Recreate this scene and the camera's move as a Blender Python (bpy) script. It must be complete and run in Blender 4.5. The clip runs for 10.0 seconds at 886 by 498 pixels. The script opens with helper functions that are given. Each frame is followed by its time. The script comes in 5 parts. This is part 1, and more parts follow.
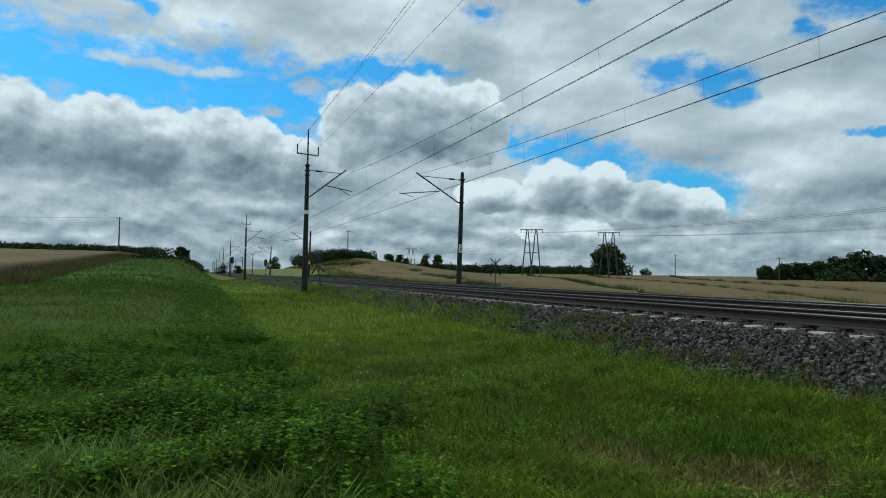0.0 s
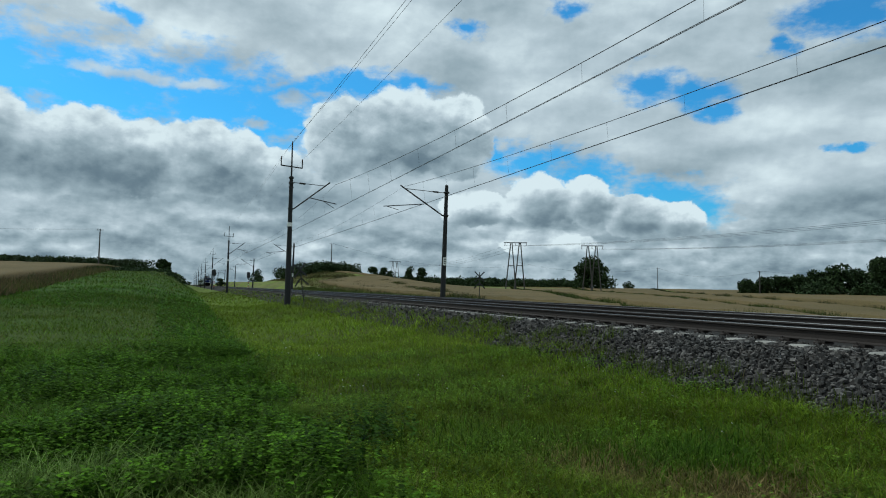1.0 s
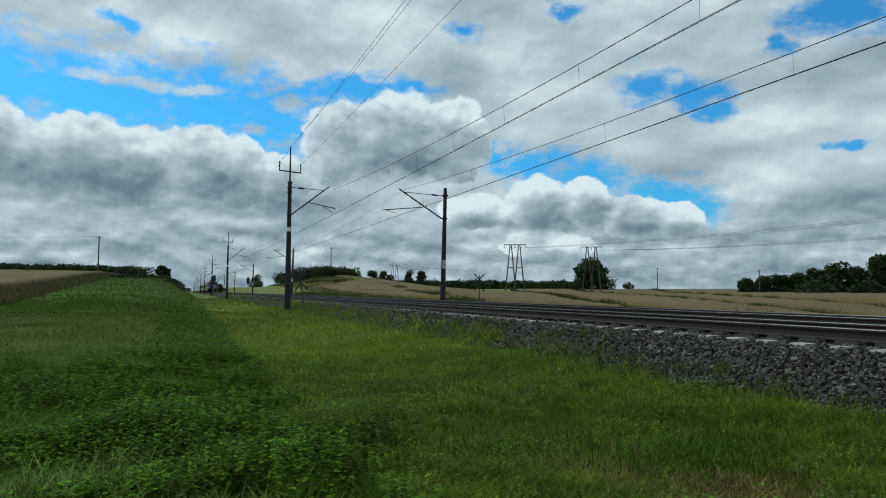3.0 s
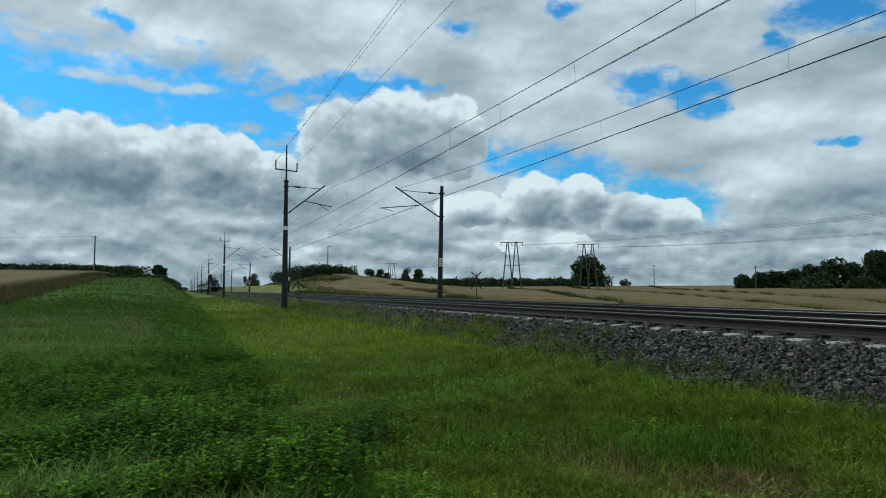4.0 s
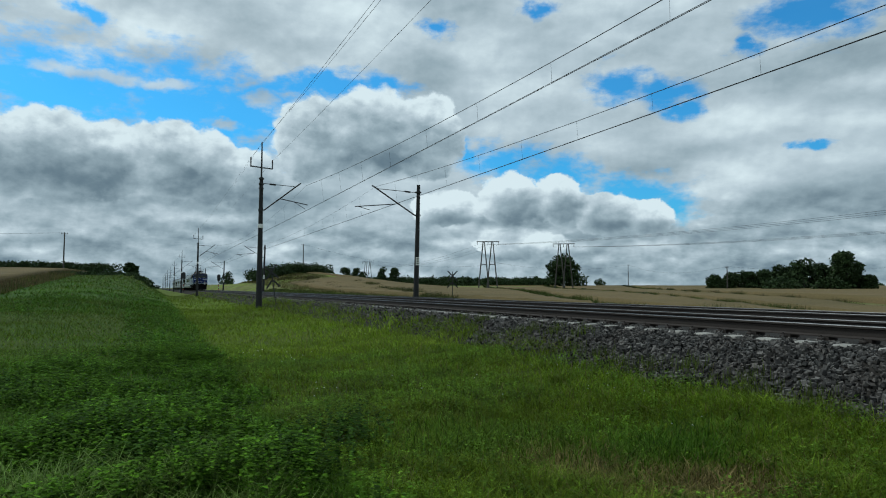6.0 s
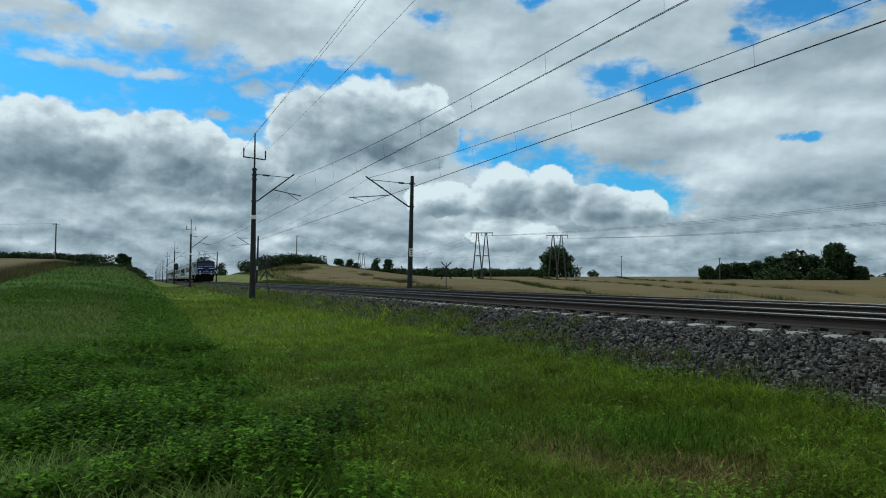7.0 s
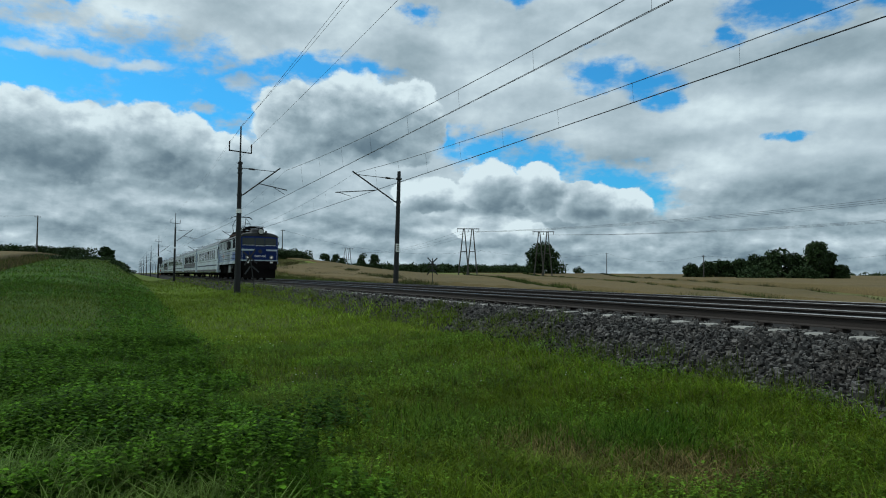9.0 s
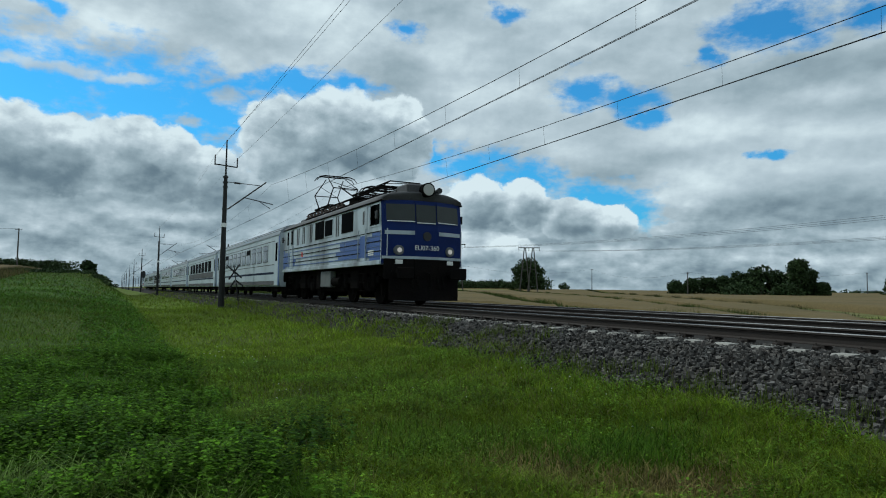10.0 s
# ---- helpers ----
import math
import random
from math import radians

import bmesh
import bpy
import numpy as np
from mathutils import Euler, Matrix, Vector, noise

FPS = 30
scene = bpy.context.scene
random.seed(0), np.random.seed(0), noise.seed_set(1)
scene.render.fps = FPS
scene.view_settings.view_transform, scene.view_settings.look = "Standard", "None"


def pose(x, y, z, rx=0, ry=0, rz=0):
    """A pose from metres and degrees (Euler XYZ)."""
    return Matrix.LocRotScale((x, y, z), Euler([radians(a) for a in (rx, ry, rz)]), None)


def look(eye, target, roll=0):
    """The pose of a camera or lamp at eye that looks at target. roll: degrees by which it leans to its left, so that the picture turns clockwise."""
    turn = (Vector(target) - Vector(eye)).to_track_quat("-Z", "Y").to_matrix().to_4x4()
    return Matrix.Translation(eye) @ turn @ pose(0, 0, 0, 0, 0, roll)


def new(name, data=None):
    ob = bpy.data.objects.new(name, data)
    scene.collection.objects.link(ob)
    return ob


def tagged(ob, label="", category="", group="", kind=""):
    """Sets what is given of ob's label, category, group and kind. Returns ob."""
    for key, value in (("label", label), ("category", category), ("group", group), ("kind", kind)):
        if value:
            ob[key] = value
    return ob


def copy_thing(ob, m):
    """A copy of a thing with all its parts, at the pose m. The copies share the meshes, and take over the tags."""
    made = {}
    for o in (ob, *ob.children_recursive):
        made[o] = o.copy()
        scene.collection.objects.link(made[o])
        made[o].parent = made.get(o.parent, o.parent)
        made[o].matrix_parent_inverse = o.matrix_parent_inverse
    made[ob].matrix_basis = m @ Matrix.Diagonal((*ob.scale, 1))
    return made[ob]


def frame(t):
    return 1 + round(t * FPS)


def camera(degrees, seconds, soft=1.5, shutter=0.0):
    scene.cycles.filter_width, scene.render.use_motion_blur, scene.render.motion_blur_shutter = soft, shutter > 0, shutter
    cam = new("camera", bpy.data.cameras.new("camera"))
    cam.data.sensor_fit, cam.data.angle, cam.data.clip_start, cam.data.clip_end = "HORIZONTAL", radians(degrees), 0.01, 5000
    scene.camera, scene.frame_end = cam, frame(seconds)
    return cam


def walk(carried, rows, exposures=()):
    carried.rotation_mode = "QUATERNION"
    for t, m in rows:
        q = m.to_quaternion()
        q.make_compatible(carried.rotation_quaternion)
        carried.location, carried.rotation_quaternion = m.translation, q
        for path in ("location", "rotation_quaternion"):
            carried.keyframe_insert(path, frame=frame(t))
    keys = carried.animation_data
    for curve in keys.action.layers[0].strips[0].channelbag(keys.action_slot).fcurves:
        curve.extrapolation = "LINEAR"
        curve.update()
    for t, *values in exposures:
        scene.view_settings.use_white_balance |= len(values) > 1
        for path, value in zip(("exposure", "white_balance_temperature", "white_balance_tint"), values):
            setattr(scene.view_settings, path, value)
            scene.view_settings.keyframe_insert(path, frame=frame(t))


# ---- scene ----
cam = camera(67.16, 10.0, soft=1.05)
EYE = (0.0, 0.0, 0.46)
# seconds, heading to the right of the track's direction, tilt up, lean to the left
HEADINGS = [
    (0.0, 19.635, 2.338, 1.031),
    (0.5, 21.299, 3.006, 0.665),
    (1.0, 20.981, 3.461, 1.091),
    (1.5, 19.913, 3.567, 1.036),
    (2.0, 19.695, 3.997, 0.834),
    (2.5, 20.753, 3.870, 0.624),
    (4.0, 21.302, 3.542, 0.052),
    (4.5, 22.767, 3.412, -0.172),
    (5.0, 23.688, 3.052, -0.342),
    (5.5, 23.185, 3.610, 0.195),
    (7.0, 23.877, 2.708, 0.244),
    (7.5, 24.146, 2.440, 0.244),
    (8.0, 24.455, 2.216, 0.237),
    (8.5, 24.180, 2.060, 0.538),
    (9.0, 25.051, 2.347, 0.636),
    (9.5, 25.214, 2.168, 0.946),
    (10.0, 26.240, 3.685, 0.897),
]


def aim(heading, tilt, lean):
    h, e = radians(heading), radians(tilt)
    way = Vector((math.sin(h) * math.cos(e), math.cos(h) * math.cos(e), math.sin(e)))
    return look(EYE, Vector(EYE) + way * 10, lean)


walk(cam, [(t, aim(h, e, r)) for t, h, e, r in HEADINGS], exposures=[(0.0, -0.17, 5780, -3.5), (10.0, -0.17, 5780, -3.5)])

# ---------------------------------------------------------------- light
SUN_ELEVATION, SUN_HEADING = 52.0, -35.0   # heading: degrees to the right of +y
world = bpy.data.worlds.new("sky")
scene.world = world
world.use_nodes = True
wt = world.node_tree
wt.nodes.clear()


def wnode(kind, *ins, **sets):
    n = wt.nodes.new(kind)
    for k, v in sets.items():
        if k == "operation":
            n.operation = v
        elif k == "blend":
            n.blend_type = v
        elif k == "use_clamp":
            n.use_clamp = v
        elif k == "data_type":
            n.data_type = v
    for i, v in enumerate(ins):
        if v is None:
            continue
        if isinstance(v, bpy.types.NodeSocket):
            wt.links.new(v, n.inputs[i])
        else:
            n.inputs[i].default_value = v
    return n


def wmath(op, a, b=None, c=None, clamp=False):
    return wnode("ShaderNodeMath", a, b, c, operation=op, use_clamp=clamp).outputs[0]


def smooth_map(value, a, b, lo=0.0, hi=1.0):
    n = wt.nodes.new("ShaderNodeMapRange")
    n.interpolation_type = "SMOOTHSTEP"
    wt.links.new(value, n.inputs[0])
    for i, v in enumerate((a, b, lo, hi)):
        n.inputs[1 + i].default_value = v
    return n.outputs[0]


# Broken cumulus: heading and height above the horizon in degrees, and the half sizes, of heaps, blue gaps, thin wisps, grey and lit parts.
PUFFS = [(-13.9, 9.5, 4.6, 4.3), (-10.7, 9.0, 2.9, 3.4), (-7.4, 9.8, 5.4, 3.7), (-4.0, 9.7, 4.1, 3.2), (0.7, 10.1, 4.3, 3.5), (3.8, 9.7, 2.7, 3.2),
         (7.1, 8.9, 2.9, 2.8), (12.4, 12.5, 3.9, 3.9), (17.0, 13.1, 5.1, 4.1), (21.9, 13.0, 3.6, 3.8), (23.7, 7.0, 3.6, 1.6), (29.2, 7.7, 3.0, 2.5),
         (33.2, 7.6, 2.3, 2.2), (36.8, 6.5, 3.0, 2.0), (40.5, 6.0, 2.3, 1.6), (30.0, 3.9, 4.3, 1.3), (-17.8, 9.2, 4.4, 4.6), (-21.8, 7.7, 5.3, 4.4)]
GAPS = [(-13.1, 14.8, 6.8, 3.4), (-7.1, 14.5, 8.2, 3.6), (1.2, 14.6, 8.2, 3.6), (6.7, 14.5, 4.1, 3.2), (12.8, 16.8, 6.3, 1.1), (4.9, 12.0, 1.7, 1.4),
        (18.2, 17.2, 2.4, 1.0), (29.0, 10.7, 4.1, 1.7), (25.4, 11.8, 1.2, 1.4), (33.7, 9.8, 2.9, 1.6), (38.6, 7.9, 4.4, 1.6), (41.2, 6.9, 2.9, 1.6),
        (38.6, 16.7, 2.7, 1.5), (41.8, 15.8, 2.4, 1.3), (43.3, 14.3, 1.4, 0.7), (-5.4, 20.3, 1.4, 0.7), (-18.3, 13.8, 6.8, 2.9), (52.9, 20.4, 4.6, 1.9),
        (59.5, 20.1, 2.2, 1.2), (48.0, 18.6, 1.1, 0.7), (52.4, 10.9, 1.6, 0.4), (31.7, 23.3, 1.7, 0.7), (22.8, 21.7, 1.5, 0.7)]
WISPS = [(-6.2, 16.0, 3.0, 0.5), (-3.1, 16.0, 2.9, 0.6), (0.3, 15.9, 2.9, 0.5), (7.8, 15.4, 1.5, 0.8), (4.9, 13.3, 1.1, 0.4)]
BASES = [(-12.2, 8.7, 3.9, 1.5), (-5.7, 8.7, 5.8, 1.8), (3.7, 8.3, 5.3, 1.4), (17.3, 11.2, 6.3, 1.6), (22.1, 18.9, 3.4, 1.9), (28.1, 6.1, 5.3, 0.8),
         (38.2, 5.4, 3.9, 0.6), (-1.6, 6.8, 9.7, 0.8), (-10.5, 3.2, 7.8, 0.6), (11.6, 7.5, 5.3, 0.9), (53.9, 6.3, 8.7, 1.9), (43.5, 10.3, 5.8, 1.5),
         (56.0, 17.0, 7.3, 1.9), (41.3, 2.9, 12.6, 0.8), (5.1, 5.0, 6.8, 0.7)]
LIT = [(-4.9, 19.8, 8.2, 1.9), (15.1, 21.8, 6.8, 2.4), (-0.3, 8.9, 1.9, 1.0), (29.9, 16.1, 5.8, 1.9), (30.5, 4.7, 3.9, 0.6), (46.1, 8.7, 4.4, 1.9),
       (-12.1, 6.0, 4.4, 0.7), (2.8, 5.7, 4.4, 0.6), (23.2, 7.8, 2.9, 0.7), (11.5, 11.3, 1.5, 1.2), (36.6, 21.4, 3.9, 1.9), (45.8, 13.3, 5.8, 1.5),
       (55.9, 15.0, 2.9, 0.8), (17.0, 17.2, 2.9, 1.0)]
coord = wt.nodes.new("ShaderNodeTexCoord").outputs["Generated"]
xyz = wnode("ShaderNodeSeparateXYZ", coord)
heading = wmath("MULTIPLY", wmath("ARCTAN2", xyz.outputs[0], xyz.outputs[1]), 57.2958)
height = wmath("MULTIPLY", wmath("ARCSINE", xyz.outputs[2]), 57.2958)
flat = wnode("ShaderNodeCombineXYZ", heading, height, 0.0).outputs[0]


def sky_noise(scale, detail, rough, squash=(1, 1, 1), colour=False, warp=0.0, where=None):
    v = wnode("ShaderNodeVectorMath", flat if where is None else where, squash, operation="MULTIPLY").outputs[0]
    n = wt.nodes.new("ShaderNodeTexNoise")
    wt.links.new(v, n.inputs["Vector"])
    n.inputs["Scale"].default_value, n.inputs["Detail"].default_value, n.inputs["Roughness"].default_value = scale, detail, rough
    n.inputs["Distortion"].default_value = warp
    return n.outputs["Color" if colour else 0]


def moved(where, dx, dy):
    return wnode("ShaderNodeVectorMath", where, (dx, dy, 0), operation="ADD").outputs[0]


def relief(scale, detail, rough, squash, dx, dy, warp=0.0):
    """How much thinner the cloud gets towards the light: above 0 on lit flanks, below 0 on shaded ones."""
    here = sky_noise(scale, detail, rough, squash, False, warp)
    return wmath("SUBTRACT", here, sky_noise(scale, detail, rough, squash, False, warp, moved(flat, dx, dy)))


def warped(scale, amount, detail):
    n = sky_noise(scale, detail, 0.58, (1, 1.3, 1), True)
    off = wnode("ShaderNodeVectorMath", n, (0.5, 0.5, 0.5), operation="SUBTRACT").outputs[0]
    off = wnode("ShaderNodeVectorMath", off, amount, operation="MULTIPLY").outputs[0]
    return wnode("ShaderNodeVectorMath", flat, off, operation="ADD").outputs[0]


def blobs(where, spots, soft):
    """The union of ellipses: 0 outside, up to 1 in their middles."""
    total = None
    for a, e, w, h in spots:
        v = wnode("ShaderNodeVectorMath", where, (a, e, 0), operation="SUBTRACT").outputs[0]
        v = wnode("ShaderNodeVectorMath", v, (1 / w, 1 / h, 0), operation="MULTIPLY").outputs[0]
        r = wnode("ShaderNodeVectorMath", v, operation="LENGTH").outputs["Value"]
        f = wmath("SUBTRACT", 1.0, r)
        total = f if total is None else wmath("SMOOTH_MAX", total, f, soft)
    return total


gap_field = blobs(warped(0.28, (5.0, 2.6, 0), 7), GAPS, 0.25)
wisp_field = blobs(warped(0.5, (2.2, 1.4, 0), 6), WISPS, 0.1)
base_field = blobs(warped(0.3, (4.0, 1.8, 0), 5), BASES, 0.2)
lit_field = blobs(warped(0.35, (4.0, 1.8, 0), 5), LIT, 0.2)
swirl = warped(0.55, (1.9, 1.5, 0), 7)
lumps = wmath("SUBTRACT", sky_noise(0.5, 7, 0.55, (1, 1.3, 1)), 0.5)
puff_field = blobs(swirl, PUFFS, 0.12)
roof_field = wmath("MULTIPLY_ADD", lumps, 0.9, blobs(moved(swirl, -0.5, 1.35), PUFFS, 0.2))
puff = smooth_map(wmath("MULTIPLY_ADD", lumps, 0.35, puff_field), -0.01, 0.13)
fray = wmath("SUBTRACT", sky_noise(0.42, 8, 0.6, (1, 1.9, 1)), 0.5)
gap = smooth_map(wmath("MULTIPLY_ADD", fray, 2.3, gap_field), -0.40, 0.65, 0.0, 0.97)
thin = smooth_map(wmath("MULTIPLY_ADD", fray, 1.8, wisp_field), -0.3, 0.7, 0.0, 0.85)
cloud = wmath("MAXIMUM", wmath("MAXIMUM", wmath("SUBTRACT", 1.0, gap), thin), puff)
low = smooth_map(height, 3.0, 10.0, 1.0, 0.0)
billow = wmath("SUBTRACT", sky_noise(0.13, 6, 0.5, (1, 1.8, 1), False, 0.3), 0.5)
broad = relief(0.12, 6, 0.5, (1, 2.0, 1), -0.6, 1.6, 0.2)
bands = relief(0.24, 6, 0.52, (1, 2.5, 1), -0.3, 0.7, 0.2)
bulge = relief(0.20, 6, 0.5, (1, 1.3, 1), -0.8, 1.5, 0.2)
knobs = relief(0.55, 6, 0.55, (1, 1.3, 1), -0.30, 0.50, 0.15)
layer = wmath("MULTIPLY_ADD", broad, 0.50, 0.755)
layer = wmath("MULTIPLY_ADD", knobs, wmath("MULTIPLY_ADD", low, 0.34, 0.16), layer)
layer = wmath("MULTIPLY_ADD", billow, 0.38, layer)
layer = wmath("MULTIPLY_ADD", bands, wmath("MULTIPLY_ADD", low, 0.78, 0.10), layer)
layer = wmath("SUBTRACT", layer, wmath("MULTIPLY", low, 0.125))
heap = wmath("SUBTRACT", 1.02, smooth_map(roof_field, -0.30, 0.70, 0.0, 0.47))
heap = wmath("MULTIPLY_ADD", knobs, 0.36, heap)
heap = wmath("MULTIPLY_ADD", bulge, 0.75, heap)
shade = wmath("ADD", wmath("MULTIPLY", heap, puff), wmath("MULTIPLY", layer, wmath("SUBTRACT", 1.0, puff)))
shade = wmath("ADD", shade, smooth_map(lit_field, -0.4, 0.7, 0.0, 0.13))
shade = wmath("SUBTRACT", shade, smooth_map(base_field, -0.4, 0.8, 0.0, 0.17))
ramp = wt.nodes.new("ShaderNodeValToRGB")
wt.links.new(shade, ramp.inputs[0])
els = ramp.color_ramp.elements
els[0].position, els[0].color = 0.05, (0.13, 0.18, 0.235, 1)
els[1].position, els[1].color = 1.0, (1.02, 1.04, 1.06, 1)
for p, c in ((0.32, (0.23, 0.285, 0.335, 1)), (0.58, (0.45, 0.51, 0.56, 1)), (0.8, (0.70, 0.74, 0.79, 1))):
    e = els.new(p)
    e.color = c
sky_tex = wt.nodes.new("ShaderNodeTexSky")
sky_tex.sky_type, sky_tex.sun_disc = "NISHITA", False
sky_tex.sun_elevation, sky_tex.sun_rotation = radians(SUN_ELEVATION), radians(SUN_HEADING)
sky_tex.ozone_density = 3.0
deep = wnode("ShaderNodeVectorMath", sky_tex.outputs[0], (0.36, 1.12, 1.5), operation="MULTIPLY").outputs[0]
blue = wnode("ShaderNodeBackground", deep, 0.10)
white = wnode("ShaderNodeBackground", ramp.outputs[0], 0.86)
both = wnode("ShaderNodeMixShader", cloud, blue.outputs[0], white.outputs[0])
out = wt.nodes.new("ShaderNodeOutputWorld")
wt.links.new(both.outputs[0], out.inputs[0])

sun = new("sun", bpy.data.lights.new("sun", "SUN"))
sun.data.energy, sun.data.angle, sun.data.color = 2.1, radians(3), (1.0, 0.95, 0.88)
_h, _e = radians(SUN_HEADING), radians(SUN_ELEVATION)
sun.matrix_world = look((math.sin(_h) * math.cos(_e) * 100, math.cos(_h) * math.cos(_e) * 100, math.sin(_e) * 100), (0, 0, 0))

# ---------------------------------------------------------------- materials
def material(name, colour, rough=0.6, metal=0.0, grain=40.0, patch=2.0, vary=0.25, bump=0.2, second=None,
             stain=0.35, spec=0.5, tint=None, island=0.0, per_object=0.0, stretch=(1, 1, 1), leaf=0.0, ior=1.5):
    """A surface with fine grain and larger patches; second: the colour of its stains; tint: a colour attribute to start from."""
    m = bpy.data.materials.new(name)
    m.use_nodes = True
    t = m.node_tree
    n, l = t.nodes, t.links
    b = n["Principled BSDF"]
    b.inputs["Roughness"].default_value, b.inputs["Metallic"].default_value = rough, metal
    b.inputs["Specular IOR Level"].default_value = spec
    b.inputs["IOR"].default_value = ior
    co = n.new("ShaderNodeTexCoord")
    mp = n.new("ShaderNodeMapping")
    mp.inputs["Scale"].default_value = stretch
    l.new(co.outputs["Object"], mp.inputs[0])
    fine, wide = n.new("ShaderNodeTexNoise"), n.new("ShaderNodeTexNoise")
    fine.inputs["Scale"].default_value, wide.inputs["Scale"].default_value = grain, patch
    fine.inputs["Detail"].default_value = wide.inputs["Detail"].default_value = 5
    l.new(mp.outputs[0], fine.inputs[0]), l.new(mp.outputs[0], wide.inputs[0])
    mix = n.new("ShaderNodeMix")
    mix.data_type = "RGBA"
    dark = second or tuple(c * 0.6 for c in colour)
    mix.inputs["A"].default_value, mix.inputs["B"].default_value = (*colour, 1), (*dark, 1)
    if tint:
        at = n.new("ShaderNodeAttribute")
        at.attribute_name = tint
        l.new(at.outputs["Color"], mix.inputs["A"])
    ramp = n.new("ShaderNodeMapRange")
    ramp.inputs[1].default_value, ramp.inputs[2].default_value, ramp.inputs[4].default_value = 0.45, 0.75, stain * 1.6
    l.new(wide.outputs[0], ramp.inputs[0]), l.new(ramp.outputs[0], mix.inputs["Factor"])
    hsv = n.new("ShaderNodeHueSaturation")
    val = n.new("ShaderNodeMapRange")
    val.inputs[1].default_value, val.inputs[2].default_value = 0.25, 0.75
    val.inputs[3].default_value, val.inputs[4].default_value = 1 - vary, 1 + vary
    l.new(fine.outputs[0], val.inputs[0])
    out = val.outputs[0]
    for amount, kind, socket in ((island, "ShaderNodeNewGeometry", "Random Per Island"), (per_object, "ShaderNodeObjectInfo", "Random")):
        if amount:
            g, r, mu = n.new(kind), n.new("ShaderNodeMapRange"), n.new("ShaderNodeMath")
            r.inputs[3].default_value, r.inputs[4].default_value, mu.operation = 1 - amount, 1 + amount, "MULTIPLY"
            l.new(g.outputs[socket], r.inputs[0]), l.new(r.outputs[0], mu.inputs[0]), l.new(out, mu.inputs[1])
            out = mu.outputs[0]
    l.new(out, hsv.inputs["Value"]), l.new(mix.outputs["Result"], hsv.inputs["Color"])
    l.new(hsv.outputs[0], b.inputs["Base Color"])
    rr = n.new("ShaderNodeMapRange")
    rr.inputs[3].default_value, rr.inputs[4].default_value = max(rough - 0.12, 0.03), min(rough + 0.12, 1)
    l.new(wide.outputs[0], rr.inputs[0]), l.new(rr.outputs[0], b.inputs["Roughness"])
    if bump:
        bp = n.new("ShaderNodeBump")
        bp.inputs["Strength"].default_value, bp.inputs["Distance"].default_value = bump, 0.4 / grain
        l.new(fine.outputs[0], bp.inputs["Height"]), l.new(bp.outputs[0], b.inputs["Normal"])
    if leaf:
        tr, ad = n.new("ShaderNodeBsdfTranslucent"), n.new("ShaderNodeMixShader")
        ad.inputs[0].default_value = leaf
        l.new(hsv.outputs[0], tr.inputs[0]), l.new(b.outputs[0], ad.inputs[1]), l.new(tr.outputs[0], ad.inputs[2])
        l.new(ad.outputs[0], n["Material Output"].inputs[0])
    return m


